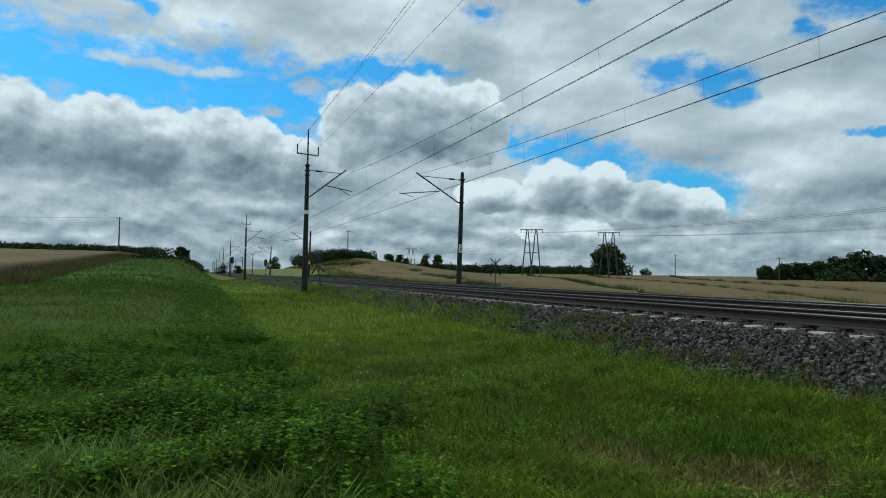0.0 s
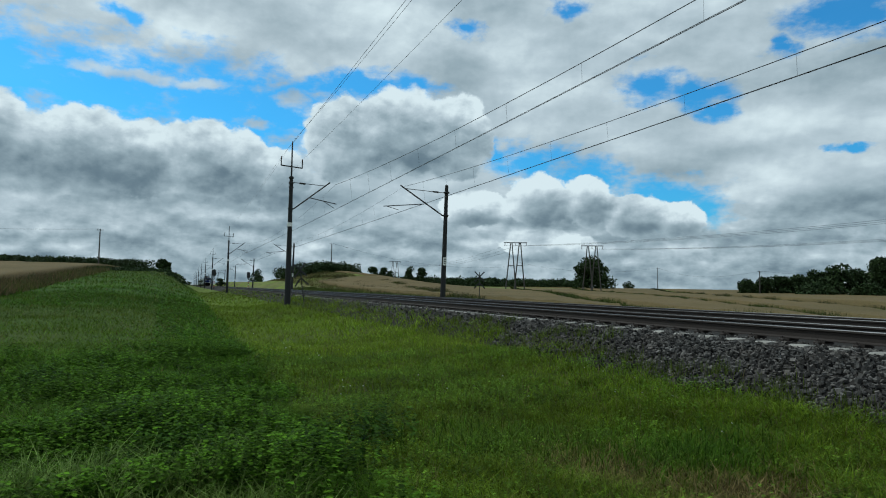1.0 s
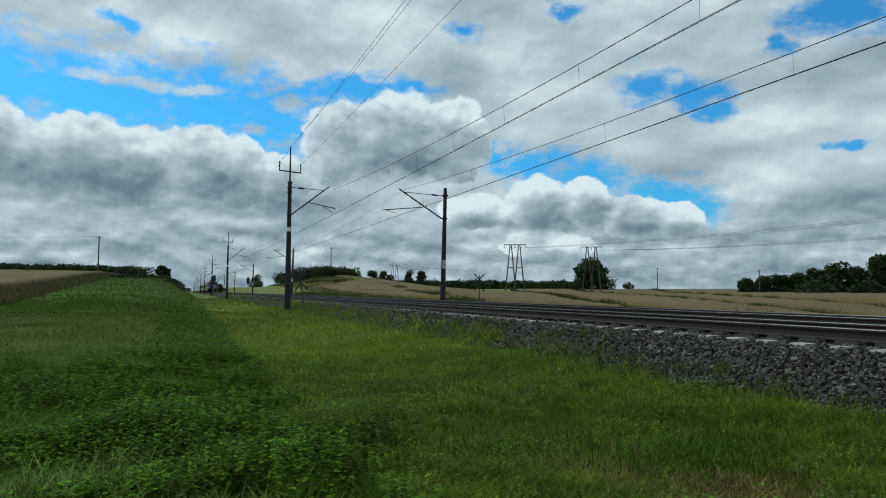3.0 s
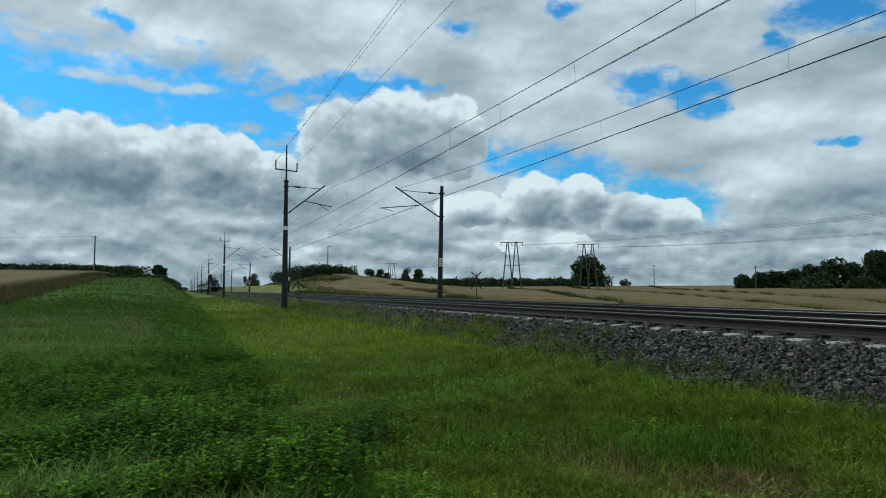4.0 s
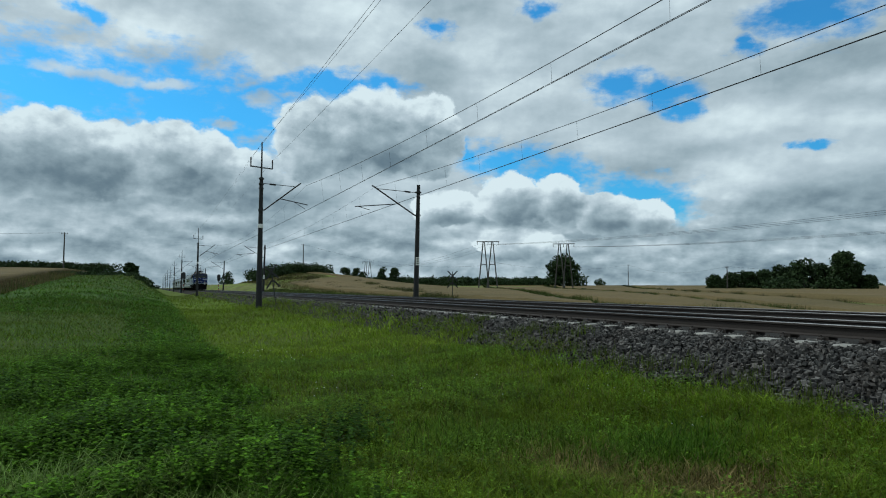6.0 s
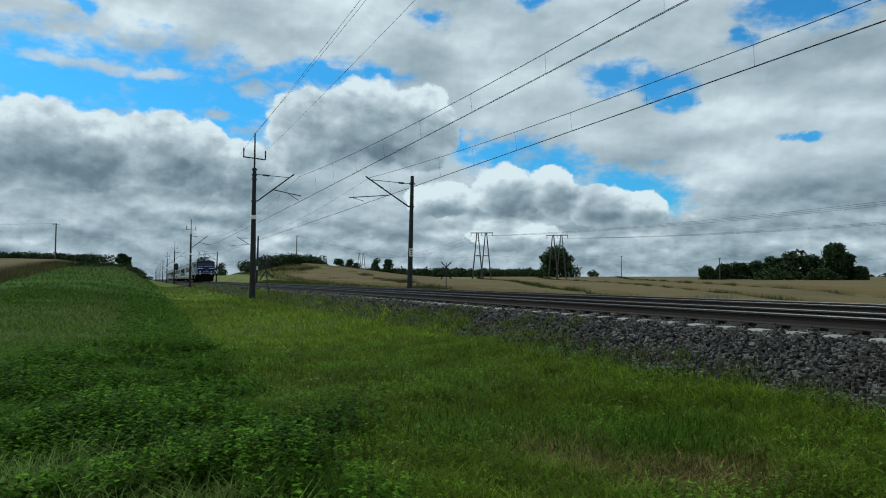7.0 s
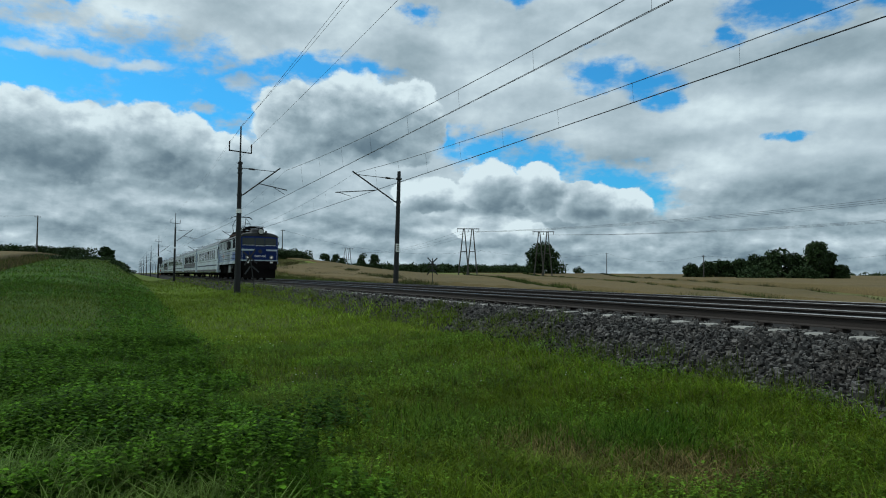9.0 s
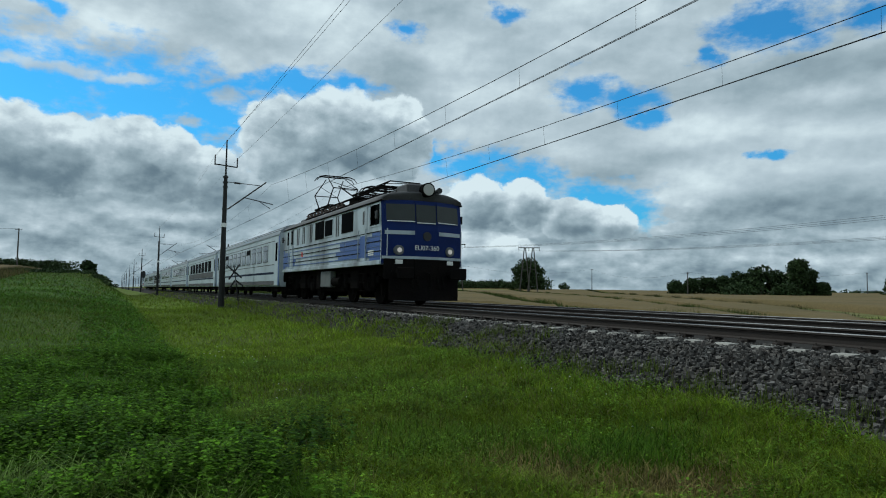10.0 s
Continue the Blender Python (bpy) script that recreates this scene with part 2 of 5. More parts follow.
M = {
    "ground": material("meadow_soil", (0.05, 0.075, 0.018), 0.95, grain=9, patch=0.25, vary=0.35, bump=0.6, second=(0.075, 0.085, 0.022), tint="tint", spec=0.1),
    "grass": material("grass_blades", (0.06, 0.1, 0.02), 0.75, grain=3, patch=0.4, vary=0.2, bump=0, tint="tint", island=0.5, spec=0.1, second=(0.11, 0.14, 0.02), leaf=0.35),
    "leaves": material("weed_leaves", (0.04, 0.09, 0.02), 0.8, grain=5, patch=0.6, vary=0.2, bump=0, tint="tint", island=0.5, spec=0.06, second=(0.05, 0.10, 0.008), leaf=0.25),
    "wheat": material("ripe_wheat", (0.132, 0.098, 0.044), 0.95, grain=6, patch=0.06, vary=0.22, bump=0.5, second=(0.092, 0.076, 0.034), spec=0.1, stain=0.6),
    "ballast": material("ballast_stone", (0.078, 0.072, 0.067), 0.9, grain=30, patch=1.2, vary=0.3, bump=0.4, second=(0.06, 0.048, 0.04), island=0.95, spec=0.3),
    # far darker than the loose stones: shade of their gaps put into the colour
    "ballast_base": material("shaded_lower_stones", (0.028, 0.025, 0.023), 0.95, grain=24, patch=1.2, vary=0.4, bump=0.8, second=(0.03, 0.026, 0.022), spec=0.1),
    "concrete": material("old_concrete", (0.30, 0.285, 0.26), 0.9, grain=60, patch=1.5, vary=0.15, bump=0.3, second=(0.16, 0.14, 0.12), per_object=0.12),
    "sleeper": material("sleeper_concrete", (0.29, 0.275, 0.25), 0.85, grain=70, patch=3, vary=0.12, bump=0.25, second=(0.20, 0.175, 0.15), per_object=0.15),
    "rust": material("rusty_rail_side", (0.024, 0.0165, 0.013), 0.85, grain=50, patch=1.5, vary=0.3, bump=0.3, second=(0.022, 0.016, 0.013)),
    "railtop": material("polished_rail_head", (0.05, 0.05, 0.052), 0.4, 1.0, grain=120, patch=3, vary=0.06, bump=0.02, stain=0.1),
    "steel": material("painted_steel", (0.02, 0.021, 0.022), 0.7, 0.0, grain=60, patch=3, vary=0.2, bump=0.1, second=(0.03, 0.022, 0.018)),
    "mast": material("mast_concrete", (0.021, 0.021, 0.022), 0.9, grain=50, patch=0.8, vary=0.18, bump=0.3, second=(0.015, 0.014, 0.014), stretch=(1, 1, 0.25)),
    "wire": material("copper_wire", (0.02, 0.02, 0.02), 0.5, 0.6, grain=80, patch=2, vary=0.1, bump=0),
    "porcelain": material("brown_porcelain", (0.09, 0.05, 0.035), 0.25, grain=30, patch=2, vary=0.1, bump=0),
    "wood": material("weathered_wood", (0.075, 0.068, 0.06), 0.9, grain=25, patch=1, vary=0.25, bump=0.4, stretch=(1, 1, 0.15)),
    "white": material("white_paint", (0.78, 0.77, 0.74), 0.5, grain=40, patch=2, vary=0.06, bump=0.05, second=(0.5, 0.47, 0.42)),
    "black": material("black_paint", (0.02, 0.02, 0.021), 0.55, grain=40, patch=3, vary=0.2, bump=0.05),
    "red": material("red_paint", (0.45, 0.04, 0.03), 0.5, grain=40, patch=3, vary=0.1, bump=0.05),
    "leaf_dark": material("tree_leaves", (0.026, 0.045, 0.014), 0.75, grain=2, patch=0.25, vary=0.25, bump=0, island=0.4, spec=0.15, second=(0.05, 0.075, 0.025)),
    "bark": material("bark", (0.09, 0.075, 0.06), 0.95, grain=20, patch=1.5, vary=0.3, bump=0.6),
    "loco_blue": material("deep_blue_paint", (0.012, 0.025, 0.115), 0.4, spec=0.15, ior=1.3, grain=30, patch=1.2, vary=0.08, bump=0.02, second=(0.009, 0.015, 0.06)),
    "loco_sky": material("mid_blue_paint", (0.024, 0.075, 0.28), 0.35, grain=30, patch=1.2, vary=0.08, bump=0.02, second=(0.05, 0.10, 0.28)),
    "loco_pale": material("pale_grey_paint", (0.44, 0.49, 0.53), 0.42, grain=25, patch=0.9, vary=0.08, bump=0.03, second=(0.13, 0.14, 0.145), stretch=(1, 1, 0.35), stain=0.75),
    "loco_roof": material("dusty_grey_roof", (0.075, 0.072, 0.076), 0.75, grain=25, patch=0.9, vary=0.2, bump=0.1, second=(0.04, 0.037, 0.036)),
    "grime": material("oily_black_underframe", (0.009, 0.0082, 0.008), 0.88, spec=0.08, ior=1.12, grain=25, patch=2, vary=0.3, bump=0.2, second=(0.014, 0.011, 0.009)),
    "coach_pale": material("light_grey_coach_paint", (0.47, 0.52, 0.555), 0.4, grain=25, patch=0.7, vary=0.06, bump=0.02, second=(0.30, 0.33, 0.35), stretch=(1, 1, 0.5)),
    "coach_roof": material("silver_grey_roof", (0.25, 0.275, 0.30), 0.55, grain=15, patch=0.7, vary=0.1, bump=0.05, second=(0.28, 0.29, 0.30)),
    "coach_blue": material("coach_blue_paint", (0.008, 0.012, 0.04), 0.5, ior=1.15, grain=25, patch=1, vary=0.06, bump=0.02),
    "glass": material("dark_window_glass", (0.004, 0.0045, 0.005), 0.25, grain=3, patch=1, vary=0.05, bump=0, spec=0.03, ior=1.06, stain=0.0),
    "coach_glass": material("tinted_coach_glass", (0.085, 0.10, 0.11), 0.12, grain=3, patch=1, vary=0.05, bump=0, spec=0.6, stain=0.0),
    "windscreen": material("windscreen_glass", (0.028, 0.034, 0.031), 0.1, grain=3, patch=1, vary=0.1, bump=0, spec=0.3, stain=0.1),
    "chrome": material("lamp_reflector", (0.7, 0.7, 0.68), 0.15, 1.0, grain=30, patch=2, vary=0.03, bump=0),
    "box_grey": material("dusty_grey_box", (0.12, 0.125, 0.125), 0.7, grain=25, patch=2, vary=0.15, bump=0.05),
    "roof": material("sheet_roof", (0.42, 0.43, 0.44), 0.6, grain=10, patch=0.6, vary=0.1, bump=0.1),
    "render": material("house_render", (0.55, 0.5, 0.42), 0.9, grain=20, patch=0.5, vary=0.1, bump=0.2),
}


def glow(name, colour, power):
    """The lit glass of a lamp."""
    m = bpy.data.materials.new(name)
    m.use_nodes = True
    b = m.node_tree.nodes["Principled BSDF"]
    b.inputs["Base Color"].default_value = (0.35, 0.35, 0.33, 1)
    b.inputs["Emission Color"].default_value, b.inputs["Emission Strength"].default_value = (*colour, 1), power
    return m


M["lamp_on"] = glow("lit_lamp_glass", (1.0, 0.84, 0.76), 0.35)
M["lamp_dim"] = glow("dim_lamp_glass", (1.0, 0.95, 0.88), 0.03)

# ---------------------------------------------------------------- building tools
def thing(name, label, category, group="", kind="", at=None):
    ob = new(name)
    ob.empty_display_size = 0.2
    if at is not None:
        ob.matrix_world = at
    return tagged(ob, label, category, group, kind)


def mesh_of(name, bm, mat, smooth=False):
    me = bpy.data.meshes.new(name)
    bm.to_mesh(me)
    bm.free()
    mats = mat if isinstance(mat, (list, tuple)) else [mat]
    for m in mats:
        me.materials.append(M[m])
    if smooth:
        me.polygons.foreach_set("use_smooth", [True] * len(me.polygons))
    return me


def part(name, bm, mat, parent=None, label="", smooth=False):
    """One mesh object; under parent if one is given."""
    ob = new(name, mesh_of(name, bm, mat, smooth))
    if parent is not None:
        ob.parent = parent
    return tagged(ob, label)


def piece(name, me, parent, m):
    ob = new(name, me)
    ob.parent = parent
    ob.matrix_local = m
    return ob


def box(bm, x0, x1, y0, y1, z0, z1, bevel=0.0, idx=0):
    r = bmesh.ops.create_cube(bm, size=1.0, matrix=Matrix.Translation(((x0 + x1) / 2, (y0 + y1) / 2, (z0 + z1) / 2))
                              @ Matrix.Diagonal((x1 - x0, y1 - y0, z1 - z0, 1)))
    vs = r["verts"]
    fs = {f for v in vs for f in v.link_faces}
    for f in fs:
        f.material_index = idx
    if bevel:
        es = list({e for v in vs for e in v.link_edges})
        bmesh.ops.bevel(bm, geom=es, offset=bevel, segments=1, affect="EDGES")
    return bm


def tube(bm, a, b, r0, r1=None, n=8, idx=0):
    """A round bar from a to b."""
    a, b = Vector(a), Vector(b)
    r1 = r0 if r1 is None else r1
    q = (b - a).to_track_quat("Z", "Y").to_matrix().to_4x4()
    r = bmesh.ops.create_cone(bm, cap_ends=True, segments=n, radius1=r0, radius2=r1, depth=(b - a).length,
                              matrix=Matrix.Translation((a + b) / 2) @ q)
    for f in {f for v in r["verts"] for f in v.link_faces}:
        f.material_index = idx
    return bm


def bar(bm, a, b, w, h, idx=0):
    """A square bar from a to b."""
    a, b = Vector(a), Vector(b)
    q = (b - a).to_track_quat("Z", "Y").to_matrix().to_4x4()
    r = bmesh.ops.create_cube(bm, size=1.0, matrix=Matrix.Translation((a + b) / 2) @ q @ Matrix.Diagonal((w, h, (b - a).length, 1)))
    for f in {f for v in r["verts"] for f in v.link_faces}:
        f.material_index = idx
    return bm


def ball(bm, c, r, sub=2, squash=(1, 1, 1), idx=0):
    r = bmesh.ops.create_icosphere(bm, subdivisions=sub, radius=r, matrix=Matrix.Translation(c) @ Matrix.Diagonal((*squash, 1)))
    for f in {f for v in r["verts"] for f in v.link_faces}:
        f.material_index = idx
    return bm


def profile(bm, pts, y0, y1, idx=0):
    """A closed outline in x, z drawn out along y."""
    a = [bm.verts.new((x, y0, z)) for x, z in pts]
    b = [bm.verts.new((x, y1, z)) for x, z in pts]
    fs = [bm.faces.new(a), bm.faces.new(b[::-1])]
    for i in range(len(pts)):
        j = (i + 1) % len(pts)
        fs.append(bm.faces.new((a[j], a[i], b[i], b[j])))
    for f in fs:
        f.material_index = idx
    bmesh.ops.recalc_face_normals(bm, faces=fs)
    bm.normal_update()
    if fs[0].normal.y > 0:
        bmesh.ops.reverse_faces(bm, faces=fs)
    return bm


def sheet_mesh(name, verts, faces, mat, tint=None, smooth=False):
    me = bpy.data.meshes.new(name)
    verts, faces = np.asarray(verts, np.float32), np.asarray(faces, np.int32)
    k = faces.shape[1]
    me.vertices.add(len(verts))
    me.vertices.foreach_set("co", verts.ravel())
    me.loops.add(faces.size)
    me.loops.foreach_set("vertex_index", faces.ravel())
    me.polygons.add(len(faces))
    me.polygons.foreach_set("loop_start", np.arange(0, faces.size, k, dtype=np.int32))
    me.update(calc_edges=True)
    if tint is not None:
        at = me.color_attributes.new("tint", "FLOAT_COLOR", "POINT")
        at.data.foreach_set("color", np.concatenate([tint, np.ones((len(tint), 1))], 1).astype(np.float32).ravel())
    me.materials.append(M[mat])
    me.polygons.foreach_set("use_smooth", np.full(len(faces), smooth))
    me.validate()
    return me


def sstep(a, b, x):
    t = np.clip((np.asarray(x, float) - a) / (b - a), 0, 1)
    return t * t * (3 - 2 * t)


def wave_noise(x, y, scale, seed):
    """Smooth noise in about -1 to 1, for whole arrays."""
    r = np.random.RandomState(seed)
    s = 0
    for k in range(7):
        a, p = r.uniform(0, 6.28, 2)
        w = scale * r.uniform(0.6, 1.7)
        s = s + np.sin((x * np.cos(a) + y * np.sin(a)) * w + p + 0.8 * np.sin((x * np.sin(a) - y * np.cos(a)) * w * 0.7 + p * 2))
    return s / 3.2

# ---------------------------------------------------------------- land
NEAR, FAR = 9.33, 13.5            # axes of the two tracks; rail heads are at z = 0
MAST_L, MAST_R, SPAN = 6.33, 16.5, 70.0


def ground_z(x, y):
    x, y = np.asarray(x, float), np.asarray(y, float)
    d = np.hypot(x, y)
    z = -1.12 + 0.32 * sstep(3.5, 7.0, x)
    rise = 0.04 * np.log1p(np.exp((y - 32) / 7)) * 7
    rise = np.where(y > 150, 0.04 * 118 + 0.012 * (y - 150), rise)
    rise = np.minimum(rise, 8.0)
    z = z + rise * sstep(3.2, -5.0, x)
    right = np.interp(d, [0, 20, 58, 120, 190, 290, 420, 700, 5000], [-1.1, -1.0, -0.45, 0.0, 0.45, 2.0, 2.6, 1.0, 0])
    z = z + (right + 0.80) * sstep(17.0, 22.0, x)
    z = z + 4.2 * np.exp(-((x - 40) / 15) ** 2 - ((y - 190) / 60) ** 2) * sstep(18, 27, x)
    z = z + 0.05 * wave_noise(x, y, 0.9, 3) * sstep(6.9, 5.5, x) * sstep(120, 60, d)
    return z


def dead_grass(x, y):
    """Where the verge has died back."""
    return np.exp(-((x - 4.1) / 0.6) ** 2 - ((y - 4.05) / 0.55) ** 2) + 0.9 * np.exp(-((x - 3.5) / 0.45) ** 2 - ((y - 5.1) / 0.6) ** 2)


def meadow_tint(x, y):
    """The colour of the plants that grow at a place, with far shade added."""
    n1, n2 = wave_noise(x, y, 0.35, 11), wave_noise(x, y, 1.6, 12)
    n3, n4 = wave_noise(x, y, 6.0, 13), wave_noise(x, y, 3.0, 14)
    lush, bright, dry = np.array([0.076, 0.164, 0.010]), np.array([0.142, 0.212, 0.013]), np.array([0.18, 0.145, 0.05])
    pale = np.array([0.088, 0.144, 0.014])
    edge = 1.4 + 0.25 * n2
    left = sstep(0.35, -0.35, x - edge)[:, None]
    mown = (sstep(14, 18, y) * sstep(42, 34, y) * sstep(0.6, -1.0, x) * 0.8)[:, None]
    c = lush * (1 + 0.15 * n1 + 0.16 * n3 + 0.10 * n4)[:, None].clip(0.5, 1.6)
    c = c * (1 - mown) + pale * mown
    rc = bright * (1 + 0.16 * n1 + 0.12 * n2 + 0.20 * n3 + 0.14 * n4)[:, None].clip(0.45, 1.7)
    rc = rc * (1 - 0.35 * sstep(0.3, 1.1, n4)[:, None]) + lush * 0.35 * sstep(0.3, 1.1, n4)[:, None]
    patch = dead_grass(x, y)
    k = np.clip(patch * (0.32 + 0.5 * n2 + 0.5 * n3) + 0.12 * sstep(0.3, 1.0, n2), 0, 0.75)[:, None]
    rc = rc * (1 - k) + dry * k
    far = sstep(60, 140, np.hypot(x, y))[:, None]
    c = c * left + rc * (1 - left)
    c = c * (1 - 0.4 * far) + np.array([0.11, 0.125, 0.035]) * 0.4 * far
    # Self-shade that the sparser far blades lack is put into the tint.
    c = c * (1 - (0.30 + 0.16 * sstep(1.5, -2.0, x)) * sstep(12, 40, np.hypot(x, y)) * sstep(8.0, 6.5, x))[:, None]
    over = (sstep(16.5, 19, x) * sstep(1.2, -0.8, n1))[:, None]
    return c * (1 - over) + np.array([0.135, 0.13, 0.05]) * (1 + 0.2 * n2[:, None]) * over


def spread(a, b, near, ratio, cap):
    """Steps that grow with the distance from 0 to either side."""
    out, s, v = [0.0], near, 0.0
    while v < b:
        v += s
        s = min(s * ratio, cap)
        out.append(v)
    s, v = near, 0.0
    while v > a:
        v -= s
        s = min(s * ratio, cap)
        out.append(v)
    return np.array(sorted(out))


def grid_sheet(name, xs, ys, lift, mat, tint=True):
    X, Y = np.meshgrid(xs, ys)
    X, Y = X.ravel(), Y.ravel()
    Z = ground_z(X, Y) + (lift(X, Y) if callable(lift) else lift)
    nx, ny = len(xs), len(ys)
    i = (np.arange(ny - 1)[:, None] * nx + np.arange(nx - 1)[None]).ravel()
    F = np.stack([i, i + 1, i + nx + 1, i + nx], 1)
    # Ground close by is darkened in colour, as shade between the blades.
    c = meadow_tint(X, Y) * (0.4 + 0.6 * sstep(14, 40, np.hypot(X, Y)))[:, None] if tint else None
    return sheet_mesh(name, np.stack([X, Y, Z], 1), F, mat, c, True)


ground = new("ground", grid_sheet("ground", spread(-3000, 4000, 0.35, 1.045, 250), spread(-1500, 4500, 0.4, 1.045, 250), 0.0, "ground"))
tagged(ground, "rolling green meadow ground beside the railway", "ground", kind="structure")


def crop_field(label, outline, height, cell, mat="wheat"):
    """A standing crop over the ground inside x0 to x1 (which may follow y) and y0 to y1, with upright edges."""
    y0, y1, left_edge, right_edge = outline
    ys = np.arange(y0, y1 + cell, cell)
    n = max(8, int((right_edge(y1) - left_edge(y1)) / cell))
    V, F = [], []
    u = np.linspace(0, 1, n)
    for y in ys:
        x = left_edge(y) + (right_edge(y) - left_edge(y)) * u
        z = ground_z(x, np.full(n, y)) + height * (1 + 0.12 * wave_noise(x, np.full(n, y), 1.7, 21))
        z[0] = z[-1] = 0
        z[0], z[-1] = ground_z(x[0], y) - 0.1, ground_z(x[-1], y) - 0.1
        x[0], x[-1] = x[1] - 0.15, x[-2] + 0.15
        if y == ys[0] or y == ys[-1]:
            z = ground_z(x, np.full(n, y)) - 0.1
        V.append(np.stack([x, np.full(n, y), z], 1))
    ny = len(ys)
    i = (np.arange(ny - 1)[:, None] * n + np.arange(n - 1)[None]).ravel()
    F = np.stack([i, i + 1, i + n + 1, i + n], 1)
    ob = new("wheat_field", sheet_mesh("wheat_field", np.concatenate(V), F, mat, None, True))
    return tagged(ob, label, "field", kind="stuff")


crop_field("ripe straw-coloured wheat field on the rise beside the meadow", (46, 330, lambda y: -160, lambda y: -12 - 0.02 * (y - 46)), 0.7, 2.0)
def line_a(y):
    return np.interp(y, [20, 27, 34.5, 48, 77, 153, 220], [22, 23.7, 25.7, 31, 46, 81, 112])


def line_b(y):
    return np.interp(y, [10, 14.6, 19.5, 25.7, 34.6, 50, 75, 240], [20, 22.2, 26.6, 30.4, 35.9, 45, 60, 150])


def line_c(y):
    return np.interp(y, [8, 16.8, 21.3, 25.9, 36, 50, 76, 240], [21.5, 28.9, 33.4, 37.3, 45, 55, 73, 190])


crop_field("ripe golden wheat field beyond the railway tracks", (32, 150, lambda y: 22.5 + 0.02 * y, lambda y: line_a(y) - 1.0), 0.45, 2.0)
crop_field("golden wheat strip with green margins beyond the tracks", (18, 200, lambda y: line_a(y) + 1.0, lambda y: line_b(y) - 0.8), 0.45, 2.0)
crop_field("narrow golden wheat strip between two grass lines", (14, 230, lambda y: line_b(y) + 0.8, lambda y: line_c(y) - 0.7), 0.45, 2.0)
crop_field("wide golden wheat field rising to the horizon", (-10, 420, lambda y: line_c(y) + 0.7, lambda y: 640), 0.45, 4.0)
crop_field("pale stubble-coloured wheat on the low rise", (150, 330, lambda y: 36, lambda y: 86), 0.45, 4.0)

# ---------------------------------------------------------------- railway
def ballast_z(x):
    """The section of the bed under both tracks."""
    return np.interp(x, [6.2, 7.5, 7.95, 8.3, 14.5, 14.85, 15.4, 16.5], [-0.98, -0.345, -0.285, -0.262, -0.262, -0.285, -0.345, -0.9])


def ballast_bed():
    xs = np.concatenate([np.linspace(6.2, 8.1, 12), np.linspace(8.4, 14.6, 12), np.linspace(14.8, 16.5, 6)])
    ys = np.concatenate([np.arange(-60, 40, 0.5), np.geomspace(40, 1500, 80)])
    X, Y = np.meshgrid(xs, ys)
    X, Y = X.ravel(), Y.ravel()
    Z = ballast_z(X) + 0.02 * wave_noise(X, Y, 6, 31)
    n = len(xs)
    i = (np.arange(len(ys) - 1)[:, None] * n + np.arange(n - 1)[None]).ravel()
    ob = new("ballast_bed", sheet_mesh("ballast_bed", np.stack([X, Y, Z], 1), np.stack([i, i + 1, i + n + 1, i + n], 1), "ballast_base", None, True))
    return tagged(ob, "grey brown crushed stone railway ballast bed", "ballast", kind="structure")


bed = ballast_bed()
SLEEPER_FIRST = 11.36 - 0.13 - 0.6 * 16


def verge(y):
    """How far the grass reaches towards the ballast."""
    reach = np.interp(y, [0, 6, 9, 12, 18, 25, 35, 60], [6.4, 6.55, 6.8, 7.05, 7.3, 7.5, 7.65, 7.8])
    return reach + 0.12 * np.sin(y * 1.3) + 0.1 * np.sin(y * 3.1)


def stones():
    """Loose crushed stones on the shoulder of the bed."""
    r = np.random.RandomState(5)
    base = bmesh.new()
    bmesh.ops.create_cube(base, size=1.5)
    bmesh.ops.triangulate(base, faces=base.faces[:])
    bv = np.array([v.co[:] for v in base.verts])
    bf = np.array([[v.index for v in f.verts] for f in base.faces])
    base.free()
    y = np.concatenate([r.uniform(1.5, 14, 27000), r.uniform(14, 40, 17000), r.uniform(40, 100, 6000)])
    x = r.uniform(6.3, 8.5, len(y))
    off = np.abs((y - SLEEPER_FIRST + 0.3) % 0.6 - 0.3)
    clear = (x < 7.95) | (x > 8.27) | (off > 0.15)
    clear &= x > verge(y) - 0.35
    x, y = x[clear], y[clear]
    far = np.clip((y - 10) / 40, 0, 1)
    s = r.uniform(0.016, 0.037, len(y)) * (1 + 0.9 * far)
    c = np.stack([x, y, ballast_z(x) + s * 0.25 + r.uniform(-0.045, 0.04, len(y))], 1)
    c[:, 2] = np.where(x > 8.0, c[:, 2] - 0.012, c[:, 2])
    sc = s[:, None] * r.uniform(0.5, 1.35, (len(y), 3))
    jit = r.uniform(0.55, 1.3, (len(y), len(bv), 1))
    V = bv[None] * jit * sc[:, None, :]
    a = r.uniform(0, 6.28, len(y))
    ca, sa = np.cos(a)[:, None], np.sin(a)[:, None]
    b = r.uniform(-0.7, 0.7, len(y))
    cb, sb = np.cos(b)[:, None], np.sin(b)[:, None]
    X, Y, Z = V[..., 0], V[..., 1], V[..., 2]
    X, Z = X * cb - Z * sb, X * sb + Z * cb
    X, Y = X * ca - Y * sa, X * sa + Y * ca
    V = np.stack([X, Y, Z], -1) + c[:, None, :]
    F = bf[None] + (np.arange(len(y)) * len(bv))[:, None, None]
    ob = new("ballast_stones", sheet_mesh("ballast_stones", V.reshape(-1, 3), F.reshape(-1, 3), "ballast"))
    return tagged(ob, "loose grey angular crushed stones on the track shoulder", "gravel", kind="stuff")


stones()

